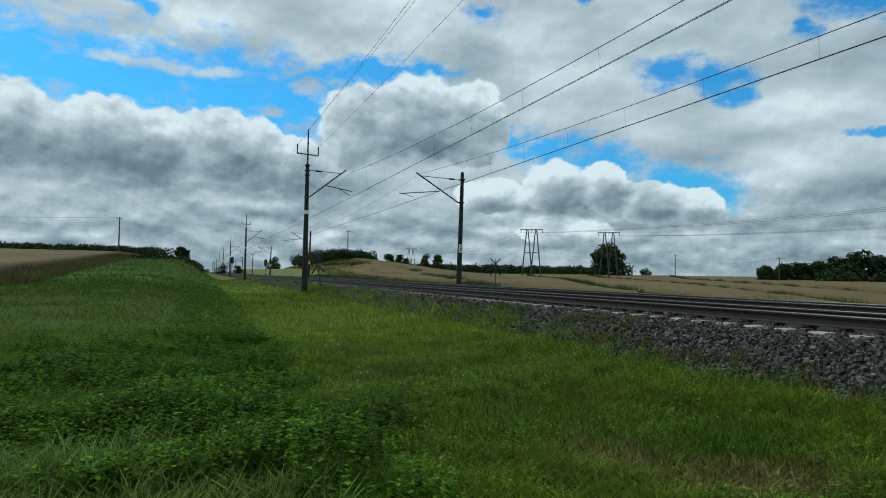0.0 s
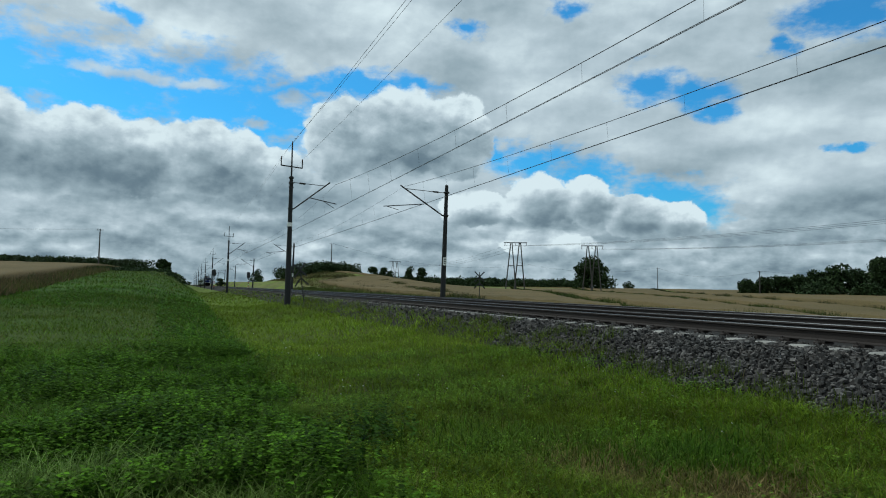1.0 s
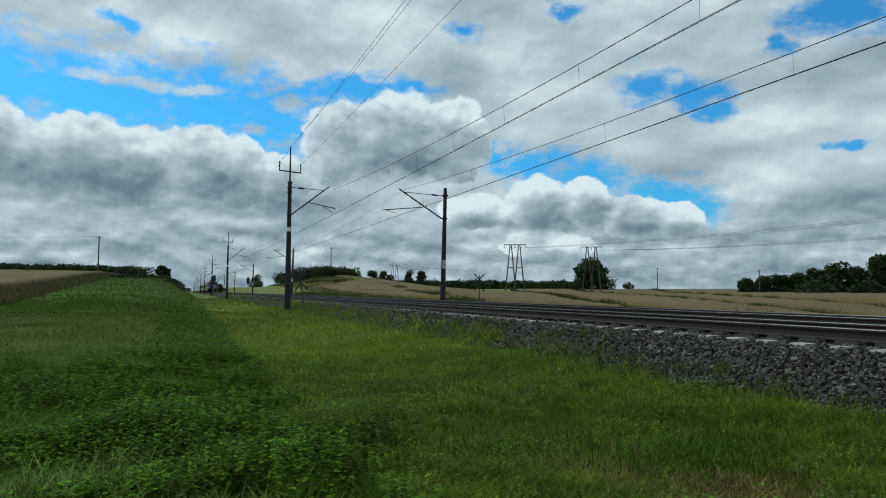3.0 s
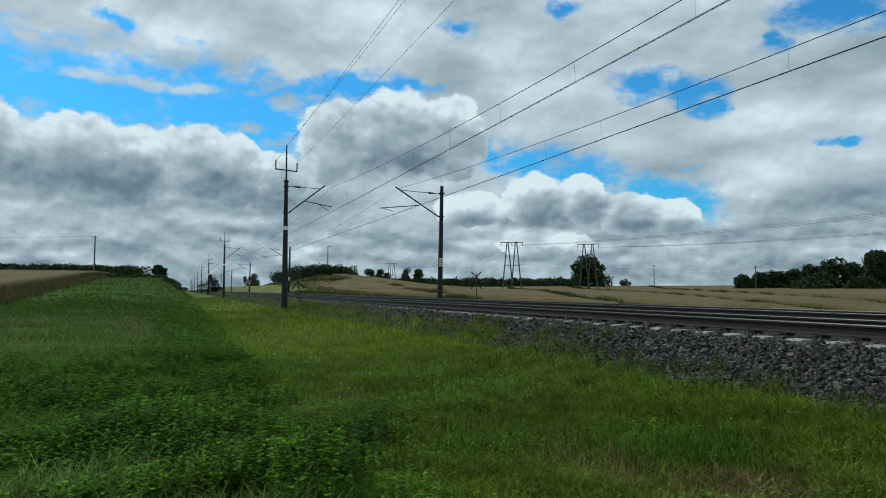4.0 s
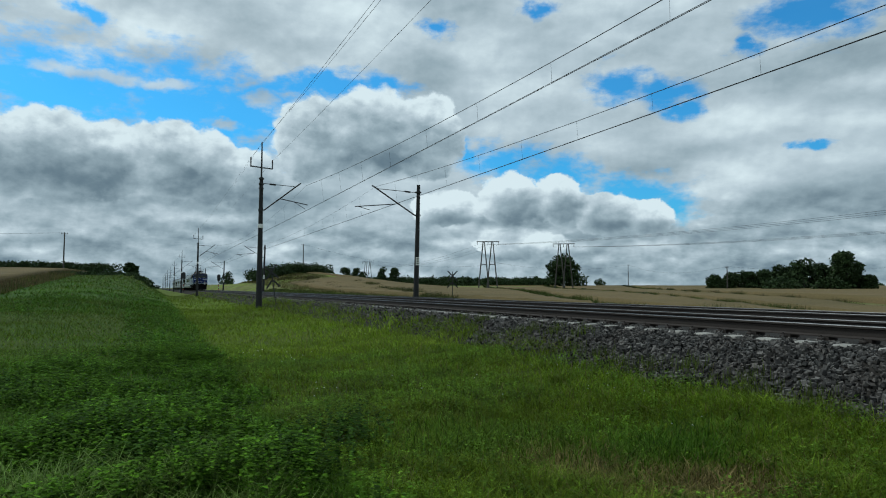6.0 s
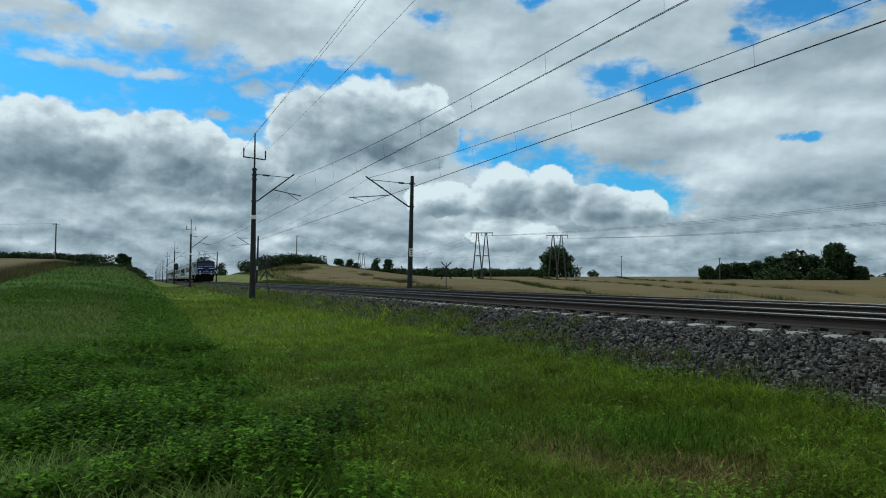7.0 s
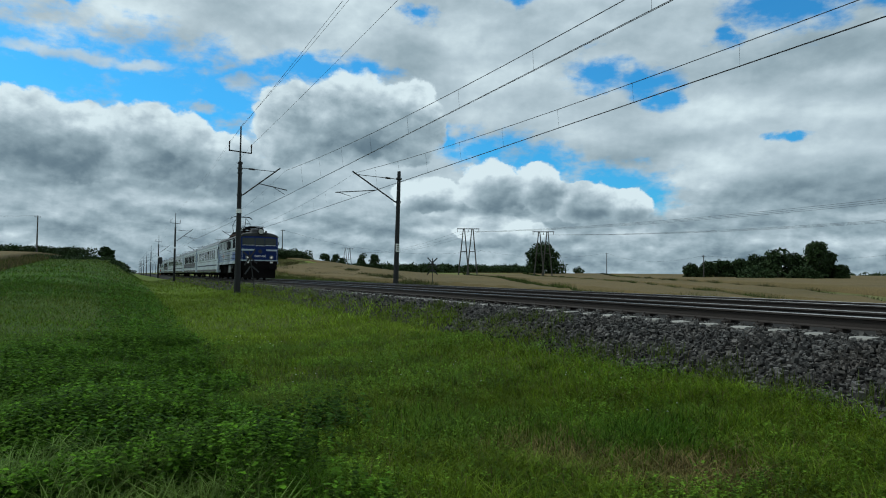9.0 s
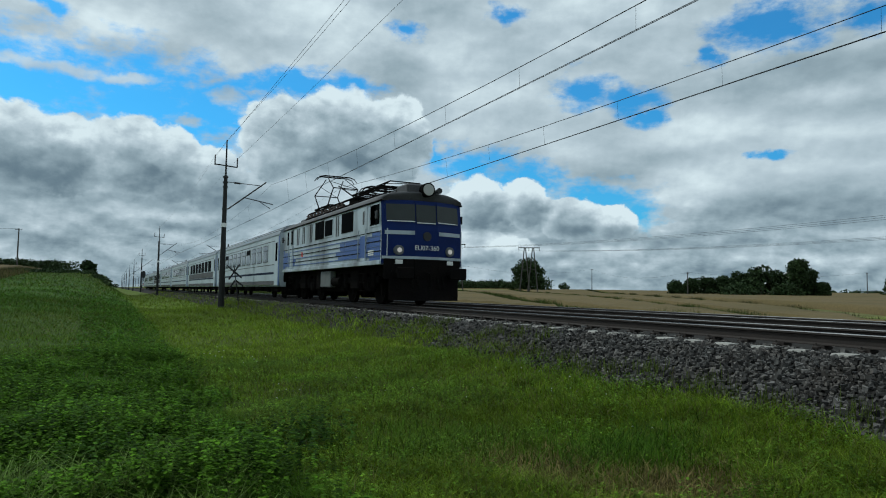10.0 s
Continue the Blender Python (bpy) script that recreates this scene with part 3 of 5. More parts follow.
RAIL = [(-0.075, -0.172), (0.075, -0.172), (0.075, -0.16), (0.012, -0.14), (0.009, -0.05), (0.036, -0.035), (0.036, -0.010),
        (0.028, 0.0), (-0.028, 0.0), (-0.036, -0.010), (-0.036, -0.035), (-0.009, -0.05), (-0.012, -0.14), (-0.075, -0.16)]


def track(axis, label, first, last):
    t = thing("railway_track", label, "railway track", "pair of tracks", "structure")
    t.location = (axis, 0, 0)
    for side in (-0.7535, 0.7535):
        bm = bmesh.new()
        profile(bm, [(x + side, z) for x, z in RAIL], -60, 1500)
        bm.normal_update()
        for f in bm.faces:
            c = f.calc_center_median()
            if c.z > -0.015 and f.normal.z > 0.3:
                f.material_index = 1
        part("rail", bm, ["rust", "railtop"], t, "rusty steel rail with a polished head")
    bm = bmesh.new()
    profile(bm, [(-1.3, -0.40), (1.3, -0.40), (1.3, -0.245), (1.27, -0.225), (1.07, -0.222), (1.02, -0.27), (-1.02, -0.27), (-1.07, -0.222), (-1.27, -0.225), (-1.3, -0.245)], -0.13, 0.13)
    me = mesh_of("sleeper", bm, "sleeper")
    bm = bmesh.new()
    for side in (-0.7535, 0.7535):
        for dx in (-0.125, 0.125):
            box(bm, side + dx - 0.035, side + dx + 0.035, -0.05, 0.05, -0.225, -0.18, 0.012)
            tube(bm, (side + dx, 0, -0.2), (side + dx, 0, -0.145), 0.016, 0.013, 6)
        box(bm, side - 0.08, side + 0.08, -0.08, 0.08, -0.235, -0.172)
    clip = mesh_of("rail_fastener", bm, "rust")
    y = first
    while y < last:
        piece("sleeper", me, t, pose(0, y, 0))
        piece("rail_fastener", clip, t, pose(0, y, 0))
        y += 0.6
    return t


track(NEAR, "near railway track with rusty rails on concrete sleepers", SLEEPER_FIRST, 62)
track(FAR, "second railway track with rusty rails on concrete sleepers", 2.1, 30)


# ---------------------------------------------------------------- overhead line
def mast_left(y, tall=True):
    """A tapered concrete mast with an earth wire rod and a slanting cantilever over the near track."""
    m = thing("catenary_mast", "dark tapered concrete catenary mast with steel cantilever beside track", "mast", "masts along the near track",
              at=pose(MAST_L, y, 0))
    g = float(ground_z(MAST_L, y)) - 0.3
    bm = bmesh.new()
    tube(bm, (0, 0, g), (0, 0, 7.85), 0.215, 0.115, 10)
    part("pole", bm, "mast", m)
    bm = bmesh.new()
    box(bm, -0.38, 0.38, -0.38, 0.38, g, g + 0.32, 0.05)
    part("foundation", bm, "concrete", m, "low concrete foundation block")
    for z, r in ((7.7, 0.17), (7.35, 0.17), (7.05, 0.165), (5.6, 0.18)):
        bm = bmesh.new()
        tube(bm, (0, 0, z), (0, 0, z + 0.1), r, r, 10)
        part("collar", bm, "steel", m)
    bm = bmesh.new()
    tube(bm, (0, 0, 7.8), (0, 0, 10.05), 0.06, 0.045, 8)
    part("top_rod", bm, "steel", m)
    bm = bmesh.new()
    bar(bm, (-0.72, 0, 8.55), (0.72, 0, 8.45), 0.07, 0.07)
    bar(bm, (-0.70, 0, 8.5), (-0.70, 0, 9.0), 0.07, 0.07)
    bar(bm, (0.70, 0, 8.45), (0.70, 0, 8.9), 0.07, 0.07)
    part("cross_arm", bm, "steel", m)
    for x, z in ((-0.7, 9.0), (0.7, 8.9), (0.0, 10.05)):
        bm = bmesh.new()
        tube(bm, (x, 0, z), (x, 0, z + 0.16), 0.05, 0.035, 8)
        part("insulator", bm, "porcelain", m)
    bm = bmesh.new()
    tube(bm, (0.2, 0, 5.65), (2.62, 0, 7.62), 0.045)
    part("cantilever", bm, "steel", m)
    bm = bmesh.new()
    tube(bm, (0.15, 0, 7.44), (2.25, 0, 7.36), 0.022)
    tube(bm, (0.55, 0, 7.42), (0.95, 0, 7.40), 0.06, 0.06, 8)
    part("tie_rod", bm, "steel", m)
    bm = bmesh.new()
    tube(bm, (1.25, 0, 6.48), (3.1, 0, 6.16), 0.03)
    tube(bm, (2.2, 0, 6.30), (2.95, 0, 5.86), 0.02)
    part("steady_arm", bm, "steel", m)
    bm = bmesh.new()
    tube(bm, (0, 0, 4.46), (0, 0, 4.72), 0.172, 0.169, 10)
    part("number_band", bm, "white", m, "white painted band")
    return m


def mast_right(y):
    """A tapered concrete mast with the cantilever reaching over the far track."""
    m = thing("catenary_mast", "grey concrete catenary mast with cantilever beyond the far track", "mast", "masts along the far track",
              at=pose(MAST_R, y, 0))
    bm = bmesh.new()
    tube(bm, (-0.06, 0, -1.0), (0.1, 0, 7.66), 0.20, 0.12, 10)
    part("pole", bm, "mast", m)
    for z, x in ((7.1, 0.09), (5.5, 0.05)):
        bm = bmesh.new()
        tube(bm, (x, 0, z), (x, 0, z + 0.09), 0.21, 0.21, 10)
        part("collar", bm, "steel", m)
    bm = bmesh.new()
    tube(bm, (-0.15, 0, 5.53), (-3.25, 0, 7.42), 0.05)
    part("cantilever", bm, "steel", m)
    bm = bmesh.new()
    tube(bm, (-0.1, 0, 7.12), (-2.9, 0, 7.22), 0.022)
    tube(bm, (-0.9, 0, 7.15), (-0.5, 0, 7.13), 0.06)
    part("tie_rod", bm, "steel", m)
    bm = bmesh.new()
    tube(bm, (-1.55, 0, 6.25), (-4.4, 0, 5.93), 0.03)
    tube(bm, (-4.2, 0, 5.95), (-3.35, 0, 5.74), 0.02)
    part("steady_arm", bm, "steel", m)
    bm = bmesh.new()
    box(bm, -0.15, 0.11, -0.225, -0.19, 2.1, 2.65, 0.01)
    part("number_plate", bm, "white", m, "small weathered white plate")
    for i in range(3):
        bm = bmesh.new()
        box(bm, -0.09, 0.05, -0.23, -0.226, 2.19 + i * 0.15, 2.26 + i * 0.15)
        part("plate_bar", bm, "black", m)
    return m


Y_L = [45.2 + SPAN * k for k in range(-1, 9)]
Y_R = [42.8 + SPAN * k for k in range(-1, 9)]
for y in Y_L:
    mast_left(y)
for y in Y_R:
    mast_right(y)


def wire_between(bm, a, b, sag, r, n=10):
    a, b = Vector(a), Vector(b)
    pts = [a.lerp(b, i / n) - Vector((0, 0, 4 * sag * (i / n) * (1 - i / n))) for i in range(n + 1)]
    side = (b - a).cross(Vector((0, 0, 1))).normalized() * r
    up = Vector((0, 0, r))
    rings = [[bm.verts.new(p + o) for o in (side, up, -side, -up)] for p in pts]
    for u, v in zip(rings, rings[1:]):
        for i in range(4):
            bm.faces.new((u[i], u[(i + 1) % 4], v[(i + 1) % 4], v[i]))
    bm.faces.new(rings[0][::-1]), bm.faces.new(rings[-1])


def overhead(axis, ys, label, high, sag, contact, drops):
    """Messenger, twin contact wires and droppers of one track."""
    t = thing("overhead_line", label, "catenary wire", "overhead lines")
    for i in range(len(ys) - 1):
        bm = bmesh.new()
        wire_between(bm, (axis, ys[i], high), (axis, ys[i + 1], high), sag, 0.012 if i == 0 else 0.007, 24)
        part("messenger_wire", bm, "wire", t)
        for dx in (-0.02, 0.02):
            bm = bmesh.new()
            s = 0.2 if i % 2 else -0.2
            wire_between(bm, (axis + dx + s, ys[i], contact), (axis + dx - s, ys[i + 1], contact), 0.04, 0.0085, 8)
            part("contact_wire", bm, "wire", t)
    for i in range(min(3, len(ys) - 1)):
        for k in range(1, drops):
            f = k / drops
            y = ys[i] + (ys[i + 1] - ys[i]) * f
            s = (0.2 if i % 2 else -0.2) * (1 - 2 * f)
            bm = bmesh.new()
            tube(bm, (axis, y, high - 4 * sag * f * (1 - f)), (axis + s, y, contact - 0.16 * f * (1 - f)), 0.004 if i == 0 else 0.0025, 0.004 if i == 0 else 0.0025, 4)
            part("dropper", bm, "wire", t)
    return t


overhead(NEAR, Y_L, "overhead contact and messenger wires above the near track", 7.5, 1.14, 5.88, 16)
overhead(FAR, Y_R, "overhead contact and messenger wires above the far track", 7.35, 1.08, 5.78, 18)

for dx, z, sag in ((-0.7, 9.1, 0.3), (0.7, 9.0, 0.3), (0.0, 10.2, 0.65)):
    for i in range(len(Y_L) - 1):
        bm = bmesh.new()
        wire_between(bm, (MAST_L + dx, Y_L[i], z), (MAST_L + dx, Y_L[i + 1], z), sag, 0.0075 if i == 0 else 0.004, 14)
        tagged(part("line_wire", bm, "wire"), "thin dark wire strung along the mast tops", "wire", "wires on the mast tops")

# ---------------------------------------------------------------- meadow plants
def blades(name, label, x, y, h, w, tint, seed, bend=0.5, z=None, mat="grass", simple=False):
    """Single grass blades, each a bent tapering strip."""
    r = np.random.RandomState(seed)
    n = len(x)
    a, lean = r.uniform(0, 6.283, n), r.uniform(0.1, 1.0, n) * bend * h
    b = a + 1.57 + r.uniform(-0.5, 0.5, n)
    g = (ground_z(x, y) if z is None else z) - 0.02
    base = np.stack([x, y, g], 1)
    side = np.stack([np.cos(b), np.sin(b), np.zeros(n)], 1) * (w / 2)[:, None]
    out = np.stack([np.cos(a), np.sin(a), np.zeros(n)], 1) * lean[:, None]
    up = np.stack([np.zeros(n), np.zeros(n), h], 1)
    tip = base + out + up
    if simple:
        V = np.stack([base - side, base + side, tip], 1)
        k, F = 3, np.array([[0, 1, 2]])
    else:
        mid = base + out * 0.3 + up * 0.6
        V = np.stack([base - side, base + side, mid + side * 0.8, mid - side * 0.8, tip], 1)
        k, F = 5, np.array([[0, 1, 2], [0, 2, 3], [3, 2, 4]])
    F = F[None] + (np.arange(n) * k)[:, None, None]
    ob = new(name, sheet_mesh(name, V.reshape(-1, 3), F.reshape(-1, 3), mat, np.repeat(tint, k, 0)))
    return tagged(ob, label, "grass", kind="stuff")


def sector(r, n, d0, d1, a0=-19.0, a1=62.0):
    """Random places round the viewer's stand, evenly over the land."""
    d, a = np.sqrt(r.uniform(d0 * d0, d1 * d1, n)), np.radians(r.uniform(a0, a1, n))
    return d * np.sin(a), d * np.cos(a)


def stand_z(x, y):
    return np.where(x > 6.2, np.maximum(ballast_z(x) + 0.01, ground_z(x, y)), ground_z(x, y))


def meadow():
    rings = [(150000, 3.6, 9, 0.0068, 0.85, False), (150000, 9, 20, 0.0105, 0.8, False), (150000, 20, 52, 0.028, 1.15, True), (60000, 52, 140, 0.07, 1.2, True)]
    for i, (n, d0, d1, w, tall, simple) in enumerate(rings):
        r = np.random.RandomState(100 + i)
        x, y = sector(r, n, d0, d1, a1=62 if d0 < 20 else (40 if d0 < 50 else 12))
        keep = x < verge(y) + r.uniform(-0.25, 0.1, n)
        keep &= ~((x < -12.3) & (y > 45))
        x, y = x[keep], y[keep]
        n = len(x)
        lush = sstep(1.7, 1.0, x)
        bank = sstep(3.0, 6.0, x)
        clump = wave_noise(x, y, 1.3, 41) * 0.5 + wave_noise(x, y, 4.0, 42) * 0.3
        fine = wave_noise(x, y, 9.0, 43)
        h = (0.10 + 0.03 * bank + 0.03 * lush + 0.05 * clump + 0.03 * fine) * r.uniform(0.4, 1.6, n) * tall
        mown = sstep(14, 18, y) * sstep(42, 34, y) * sstep(0.6, -1.0, x)
        h = np.maximum(h * (1 - 0.35 * mown) + 0.035 * sstep(6.4, 7.2, x), 0.05) * (1 - 0.5 * dead_grass(x, y).clip(0, 1))
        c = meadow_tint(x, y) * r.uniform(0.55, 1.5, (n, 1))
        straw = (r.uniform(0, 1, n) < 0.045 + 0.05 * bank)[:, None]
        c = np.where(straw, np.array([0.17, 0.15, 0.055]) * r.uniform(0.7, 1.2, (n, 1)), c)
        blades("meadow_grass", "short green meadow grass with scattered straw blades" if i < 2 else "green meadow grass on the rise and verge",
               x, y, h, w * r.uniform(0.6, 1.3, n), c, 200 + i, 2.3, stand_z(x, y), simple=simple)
    # the meadow round the stand, behind and beside it
    r = np.random.RandomState(140)
    x = np.concatenate([r.uniform(-14, 6, 70000), r.uniform(-3, 3, 14000)])
    y = np.concatenate([r.uniform(-12, 8, 70000), r.uniform(-3, 3.6, 14000)])
    d, a = np.hypot(x, y), np.degrees(np.arctan2(x, y))
    keep = (((a < -18.5) | (a > 61.5)) | (d < 3.7)) & (x < verge(y) - 0.1)
    x, y = x[keep], y[keep]
    n = len(x)
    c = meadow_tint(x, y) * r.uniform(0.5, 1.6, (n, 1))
    blades("meadow_grass", "green meadow grass trodden around the viewpoint", x, y, 0.1 * r.uniform(0.5, 1.6, n), 0.016 * r.uniform(0.6, 1.3, n), c, 141, 1.5, stand_z(x, y), simple=True)
    # tall seeding stems on the verge
    r = np.random.RandomState(150)
    x, y = sector(r, 2200, 5, 26, 10, 60)
    keep = (x < verge(y) + 0.2) & (x > 1.6)
    x, y = x[keep], y[keep]
    n = len(x)
    c = np.array([0.16, 0.145, 0.06]) * r.uniform(0.6, 1.2, (n, 1))
    blades("seeding_grass", "thin brown seeding grass stems on the verge", x, y, r.uniform(0.14, 0.30, n), np.full(n, 0.006), c, 151, 0.7, stand_z(x, y))
    # sprigs that creep into the ballast
    r = np.random.RandomState(160)
    k = 20
    cx, cy = verge(np.linspace(4, 18, k)) + r.uniform(-0.15, 0.35, k), np.linspace(4, 18, k) + r.uniform(-0.4, 0.4, k)
    x = (cx[:, None] + r.normal(0, 0.11, (k, 130))).ravel()
    y = (cy[:, None] + r.normal(0, 0.16, (k, 130))).ravel()
    c = np.array([0.085, 0.115, 0.02]) * r.uniform(0.7, 1.3, (len(x), 1))
    blades("verge_tufts", "green grass tufts creeping into the ballast", x, y, r.uniform(0.06, 0.26, len(x)), np.full(len(x), 0.008), c, 161, 0.6, stand_z(x, y))
    # pale long grass clump close by
    r = np.random.RandomState(170)
    cx, cy = r.uniform(-2.3, 0.9, 170), r.uniform(4.0, 6.2, 170)
    x = (cx[:, None] + r.normal(0, 0.06, (170, 26))).ravel()
    y = (cy[:, None] + r.normal(0, 0.06, (170, 26))).ravel()
    c = np.array([0.15, 0.225, 0.05]) * r.uniform(0.5, 1.35, (len(x), 1))
    blades("pale_grass", "pale arching broad grass blades in the meadow", x, y, r.uniform(0.18, 0.34, len(x)), np.full(len(x), 0.011), c, 171, 1.6)


def weeds(name, label, x, y, tall, leaf, per, tint, seed):
    """Leafy plants: a stem with leaves in whorls."""
    r = np.random.RandomState(seed)
    n = len(x)
    h = tall * r.uniform(0.6, 1.25, n)
    t = r.uniform(0.25, 1.0, (n, per))
    a = r.uniform(0, 6.283, (n, per))
    reach = leaf * r.uniform(0.7, 1.4, (n, per))
    g = ground_z(x, y)
    sway = r.normal(0, 0.12, (n, 2)) * tall[:, None]
    px = x[:, None] + sway[:, :1] * t
    py = y[:, None] + sway[:, 1:] * t
    pz = (g + 0)[:, None] + h[:, None] * t
    P = np.stack([px, py, pz], -1)
    d = np.stack([np.cos(a), np.sin(a), r.uniform(-0.35, 0.35, (n, per))], -1) * reach[..., None]
    s = np.stack([-np.sin(a), np.cos(a), r.uniform(-0.3, 0.3, (n, per))], -1) * reach[..., None] * 0.46
    V = np.stack([P, P + d * 0.55 + s, P + d, P + d * 0.55 - s], 2)
    m = n * per
    c = np.repeat((tint * r.uniform(0.4, 1.5, (n, 1)))[:, None], per, 1) * r.uniform(0.8, 1.25, (n, per, 1))
    V, c = V.reshape(m * 4, 3), np.repeat(c.reshape(m, 3), 4, 0)
    F = np.arange(m * 4).reshape(m, 4)
    ob = new(name, sheet_mesh(name, V, F, "leaves", c))
    return tagged(ob, label, "weeds", kind="stuff")


def weed_beds():
    r = np.random.RandomState(300)
    x, y = sector(r, 24000, 4.3, 17, -19, 22)
    bed = wave_noise(x, y, 0.9, 51) + 0.6 * wave_noise(x, y, 2.6, 52)
    core = sstep(3.4, 0.4, np.abs(x + 0.9)) * sstep(17, 9, y)
    keep = (x < 1.45 + 0.2 * np.sin(y * 2)) & (bed + 1.0 * core > 0.6 + r.uniform(-0.75, 0.75, len(x))) & ~((y < 5.0) & (x < 0.6))
    x, y = x[keep], y[keep]
    c = np.array([0.068, 0.142, 0.008])[None].repeat(len(x), 0)
    weeds("nettle_bed", "dense dark green nettles and broadleaf weeds in the meadow", x, y, 0.24 + 0.17 * wave_noise(x, y, 2.2, 53).clip(-0.8, 1), 0.034, 24, c, 301)
    x, y = sector(r, 14000, 15, 62, -12, 12)
    keep = (x < 1.45) & (x > -0.2 - 0.03 * y) & (r.uniform(0, 1, len(x)) < 0.75)
    keep |= (y > 38) & (y < 66) & (x < 1.4) & (x > -8) & (wave_noise(x, y, 0.5, 54) > -0.1)
    x, y = x[keep], y[keep]
    c = np.array([0.055, 0.125, 0.008])[None].repeat(len(x), 0)
    weeds("weed_strip", "strip of dark green weeds along the meadow edge", x, y, np.full(len(x), 0.16), 0.07, 8, c, 302)
    x, y = sector(r, 26000, 4.0, 15, 6, 62)
    keep = (x > 1.4) & (x < verge(y) - 0.1) & (wave_noise(x, y, 1.5, 55) + 0.5 * wave_noise(x, y, 5.0, 58) > r.uniform(-1.4, 0.2, len(x))) & (dead_grass(x, y) < 0.4)
    x, y = x[keep], y[keep]
    c = np.array([0.105, 0.180, 0.016])[None] * (1 + 0.3 * wave_noise(x, y, 3.0, 59))[:, None].clip(0.4, 1.6)
    weeds("clover_patches", "patches of low green clover and herbs on the verge", x, y, 0.135 + 0.09 * wave_noise(x, y, 2.2, 57).clip(-0.7, 1.2), 0.022, 11, c, 303)
    # a few darker bushy clumps
    cx = np.array([-1.9, -0.5, 0.05, 1.2, 1.8, -3.6])
    cy = np.array([11.3, 7.5, 6.2, 5.6, 6.7, 8.2])
    x = (cx[:, None] + r.normal(0, 0.22, (6, 70))).ravel()
    y = (cy[:, None] + r.normal(0, 0.22, (6, 70))).ravel()
    c = np.array([0.036, 0.080, 0.008])[None].repeat(len(x), 0)
    weeds("thistle_clumps", "dark bushy thistle clumps standing above the grass", x, y, np.full(len(x), 0.34), 0.035, 20, c, 304)
    # small white flower heads
    x, y = sector(r, 300, 6, 18, 5, 45)
    keep = (x > 1.6) & (x < 6) & (wave_noise(x, y, 0.9, 56) > 0.1)
    x, y = x[keep], y[keep]
    h = r.uniform(0.25, 0.42, len(x))
    V, F = [], []
    for i in range(len(x)):
        z = float(ground_z(x[i], y[i])) + h[i]
        k = len(V)
        V += [(x[i] + 0.009 * math.cos(q), y[i] + 0.009 * math.sin(q), z + 0.006 * math.sin(q * 2)) for q in (0, 1.05, 2.1, 3.14, 4.19, 5.24)]
        F += [(k, k + 1, k + 2, k + 3), (k, k + 3, k + 4, k + 5)]
    ob = new("wildflowers", sheet_mesh("wildflowers", V, F, "white"))
    tagged(ob, "tiny white wildflower heads among the grass", "flowers", kind="stuff")


meadow()
weed_beds()


# ---------------------------------------------------------------- trees
def leaf_cloud(name, lobes, count, size, seed, mat="leaf_dark"):
    """Many small leaf sprays on lobes (centre, half sizes), thinner towards the outside."""
    r = np.random.RandomState(seed)
    vol = np.array([l[1][0] * l[1][1] * l[1][2] for l in lobes]) ** 0.7
    pick = r.choice(len(lobes), count, p=vol / vol.sum())
    C, S = np.array([l[0] for l in lobes])[pick], np.array([l[1] for l in lobes])[pick]
    d = r.normal(0, 1, (count, 3))
    d /= np.linalg.norm(d, axis=1)[:, None]
    P = C + d * S * (r.uniform(0.25, 1.0, (count, 1)) ** 0.45) * r.uniform(0.85, 1.12, (count, 1))
    u = r.normal(0, 1, (count, 3))
    u /= np.linalg.norm(u, axis=1)[:, None]
    v = np.cross(u, r.normal(0, 1, (count, 3)))
    v /= np.linalg.norm(v, axis=1)[:, None]
    s = size * r.uniform(0.5, 1.4, (count, 1))
    V = np.stack([P - u * s, P + v * s * 0.6, P + u * s, P - v * s * 0.6], 1)
    return sheet_mesh(name, V.reshape(-1, 3), np.arange(count * 4).reshape(-1, 4), mat)


def place(heading, distance):
    a = radians(heading)
    return distance * math.sin(a), distance * math.cos(a)


def tree(heading, distance, tall, wide, label, seed, lobes=14, leaves=2600, name="tree", trunk_share=0.25, sink=0.0):
    r = random.Random(seed)
    x, y = place(heading, distance)
    z = float(ground_z(x, y)) - sink
    t = thing(name, label, name, at=pose(x, y, z))
    bm = bmesh.new()
    h = tall * 0.62
    tube(bm, (0, 0, -0.3), (0, 0, h), wide * 0.035 + 0.05, wide * 0.012 + 0.02, 8)
    for k in range(6):
        a, z0 = r.uniform(0, 6.28), h * r.uniform(0.45, 0.95)
        tube(bm, (0, 0, z0), (math.cos(a) * wide * 0.32, math.sin(a) * wide * 0.32, z0 + tall * r.uniform(0.12, 0.3)), wide * 0.012 + 0.02, 0.02, 6)
    part("trunk", bm, "bark", t)
    L = []
    for k in range(lobes):
        a, q = r.uniform(0, 6.28), r.uniform(0, 1) ** 0.6
        zz = r.uniform(trunk_share, 0.9)
        width = math.sin(min(1.0, (1.05 - zz) / (1.05 - trunk_share)) ** 0.75 * 1.57) * (0.55 + 0.45 * min(1, (zz - trunk_share + 0.12) * 5))
        s = wide * r.uniform(0.16, 0.29)
        L.append(((math.cos(a) * q * wide * 0.40 * width, math.sin(a) * q * wide * 0.40 * width, zz * tall), (s, s, s * r.uniform(0.6, 0.9))))
    crown = new("crown", leaf_cloud("crown", L, leaves, 0.24 + wide * 0.014, seed))
    crown.parent = t
    return t


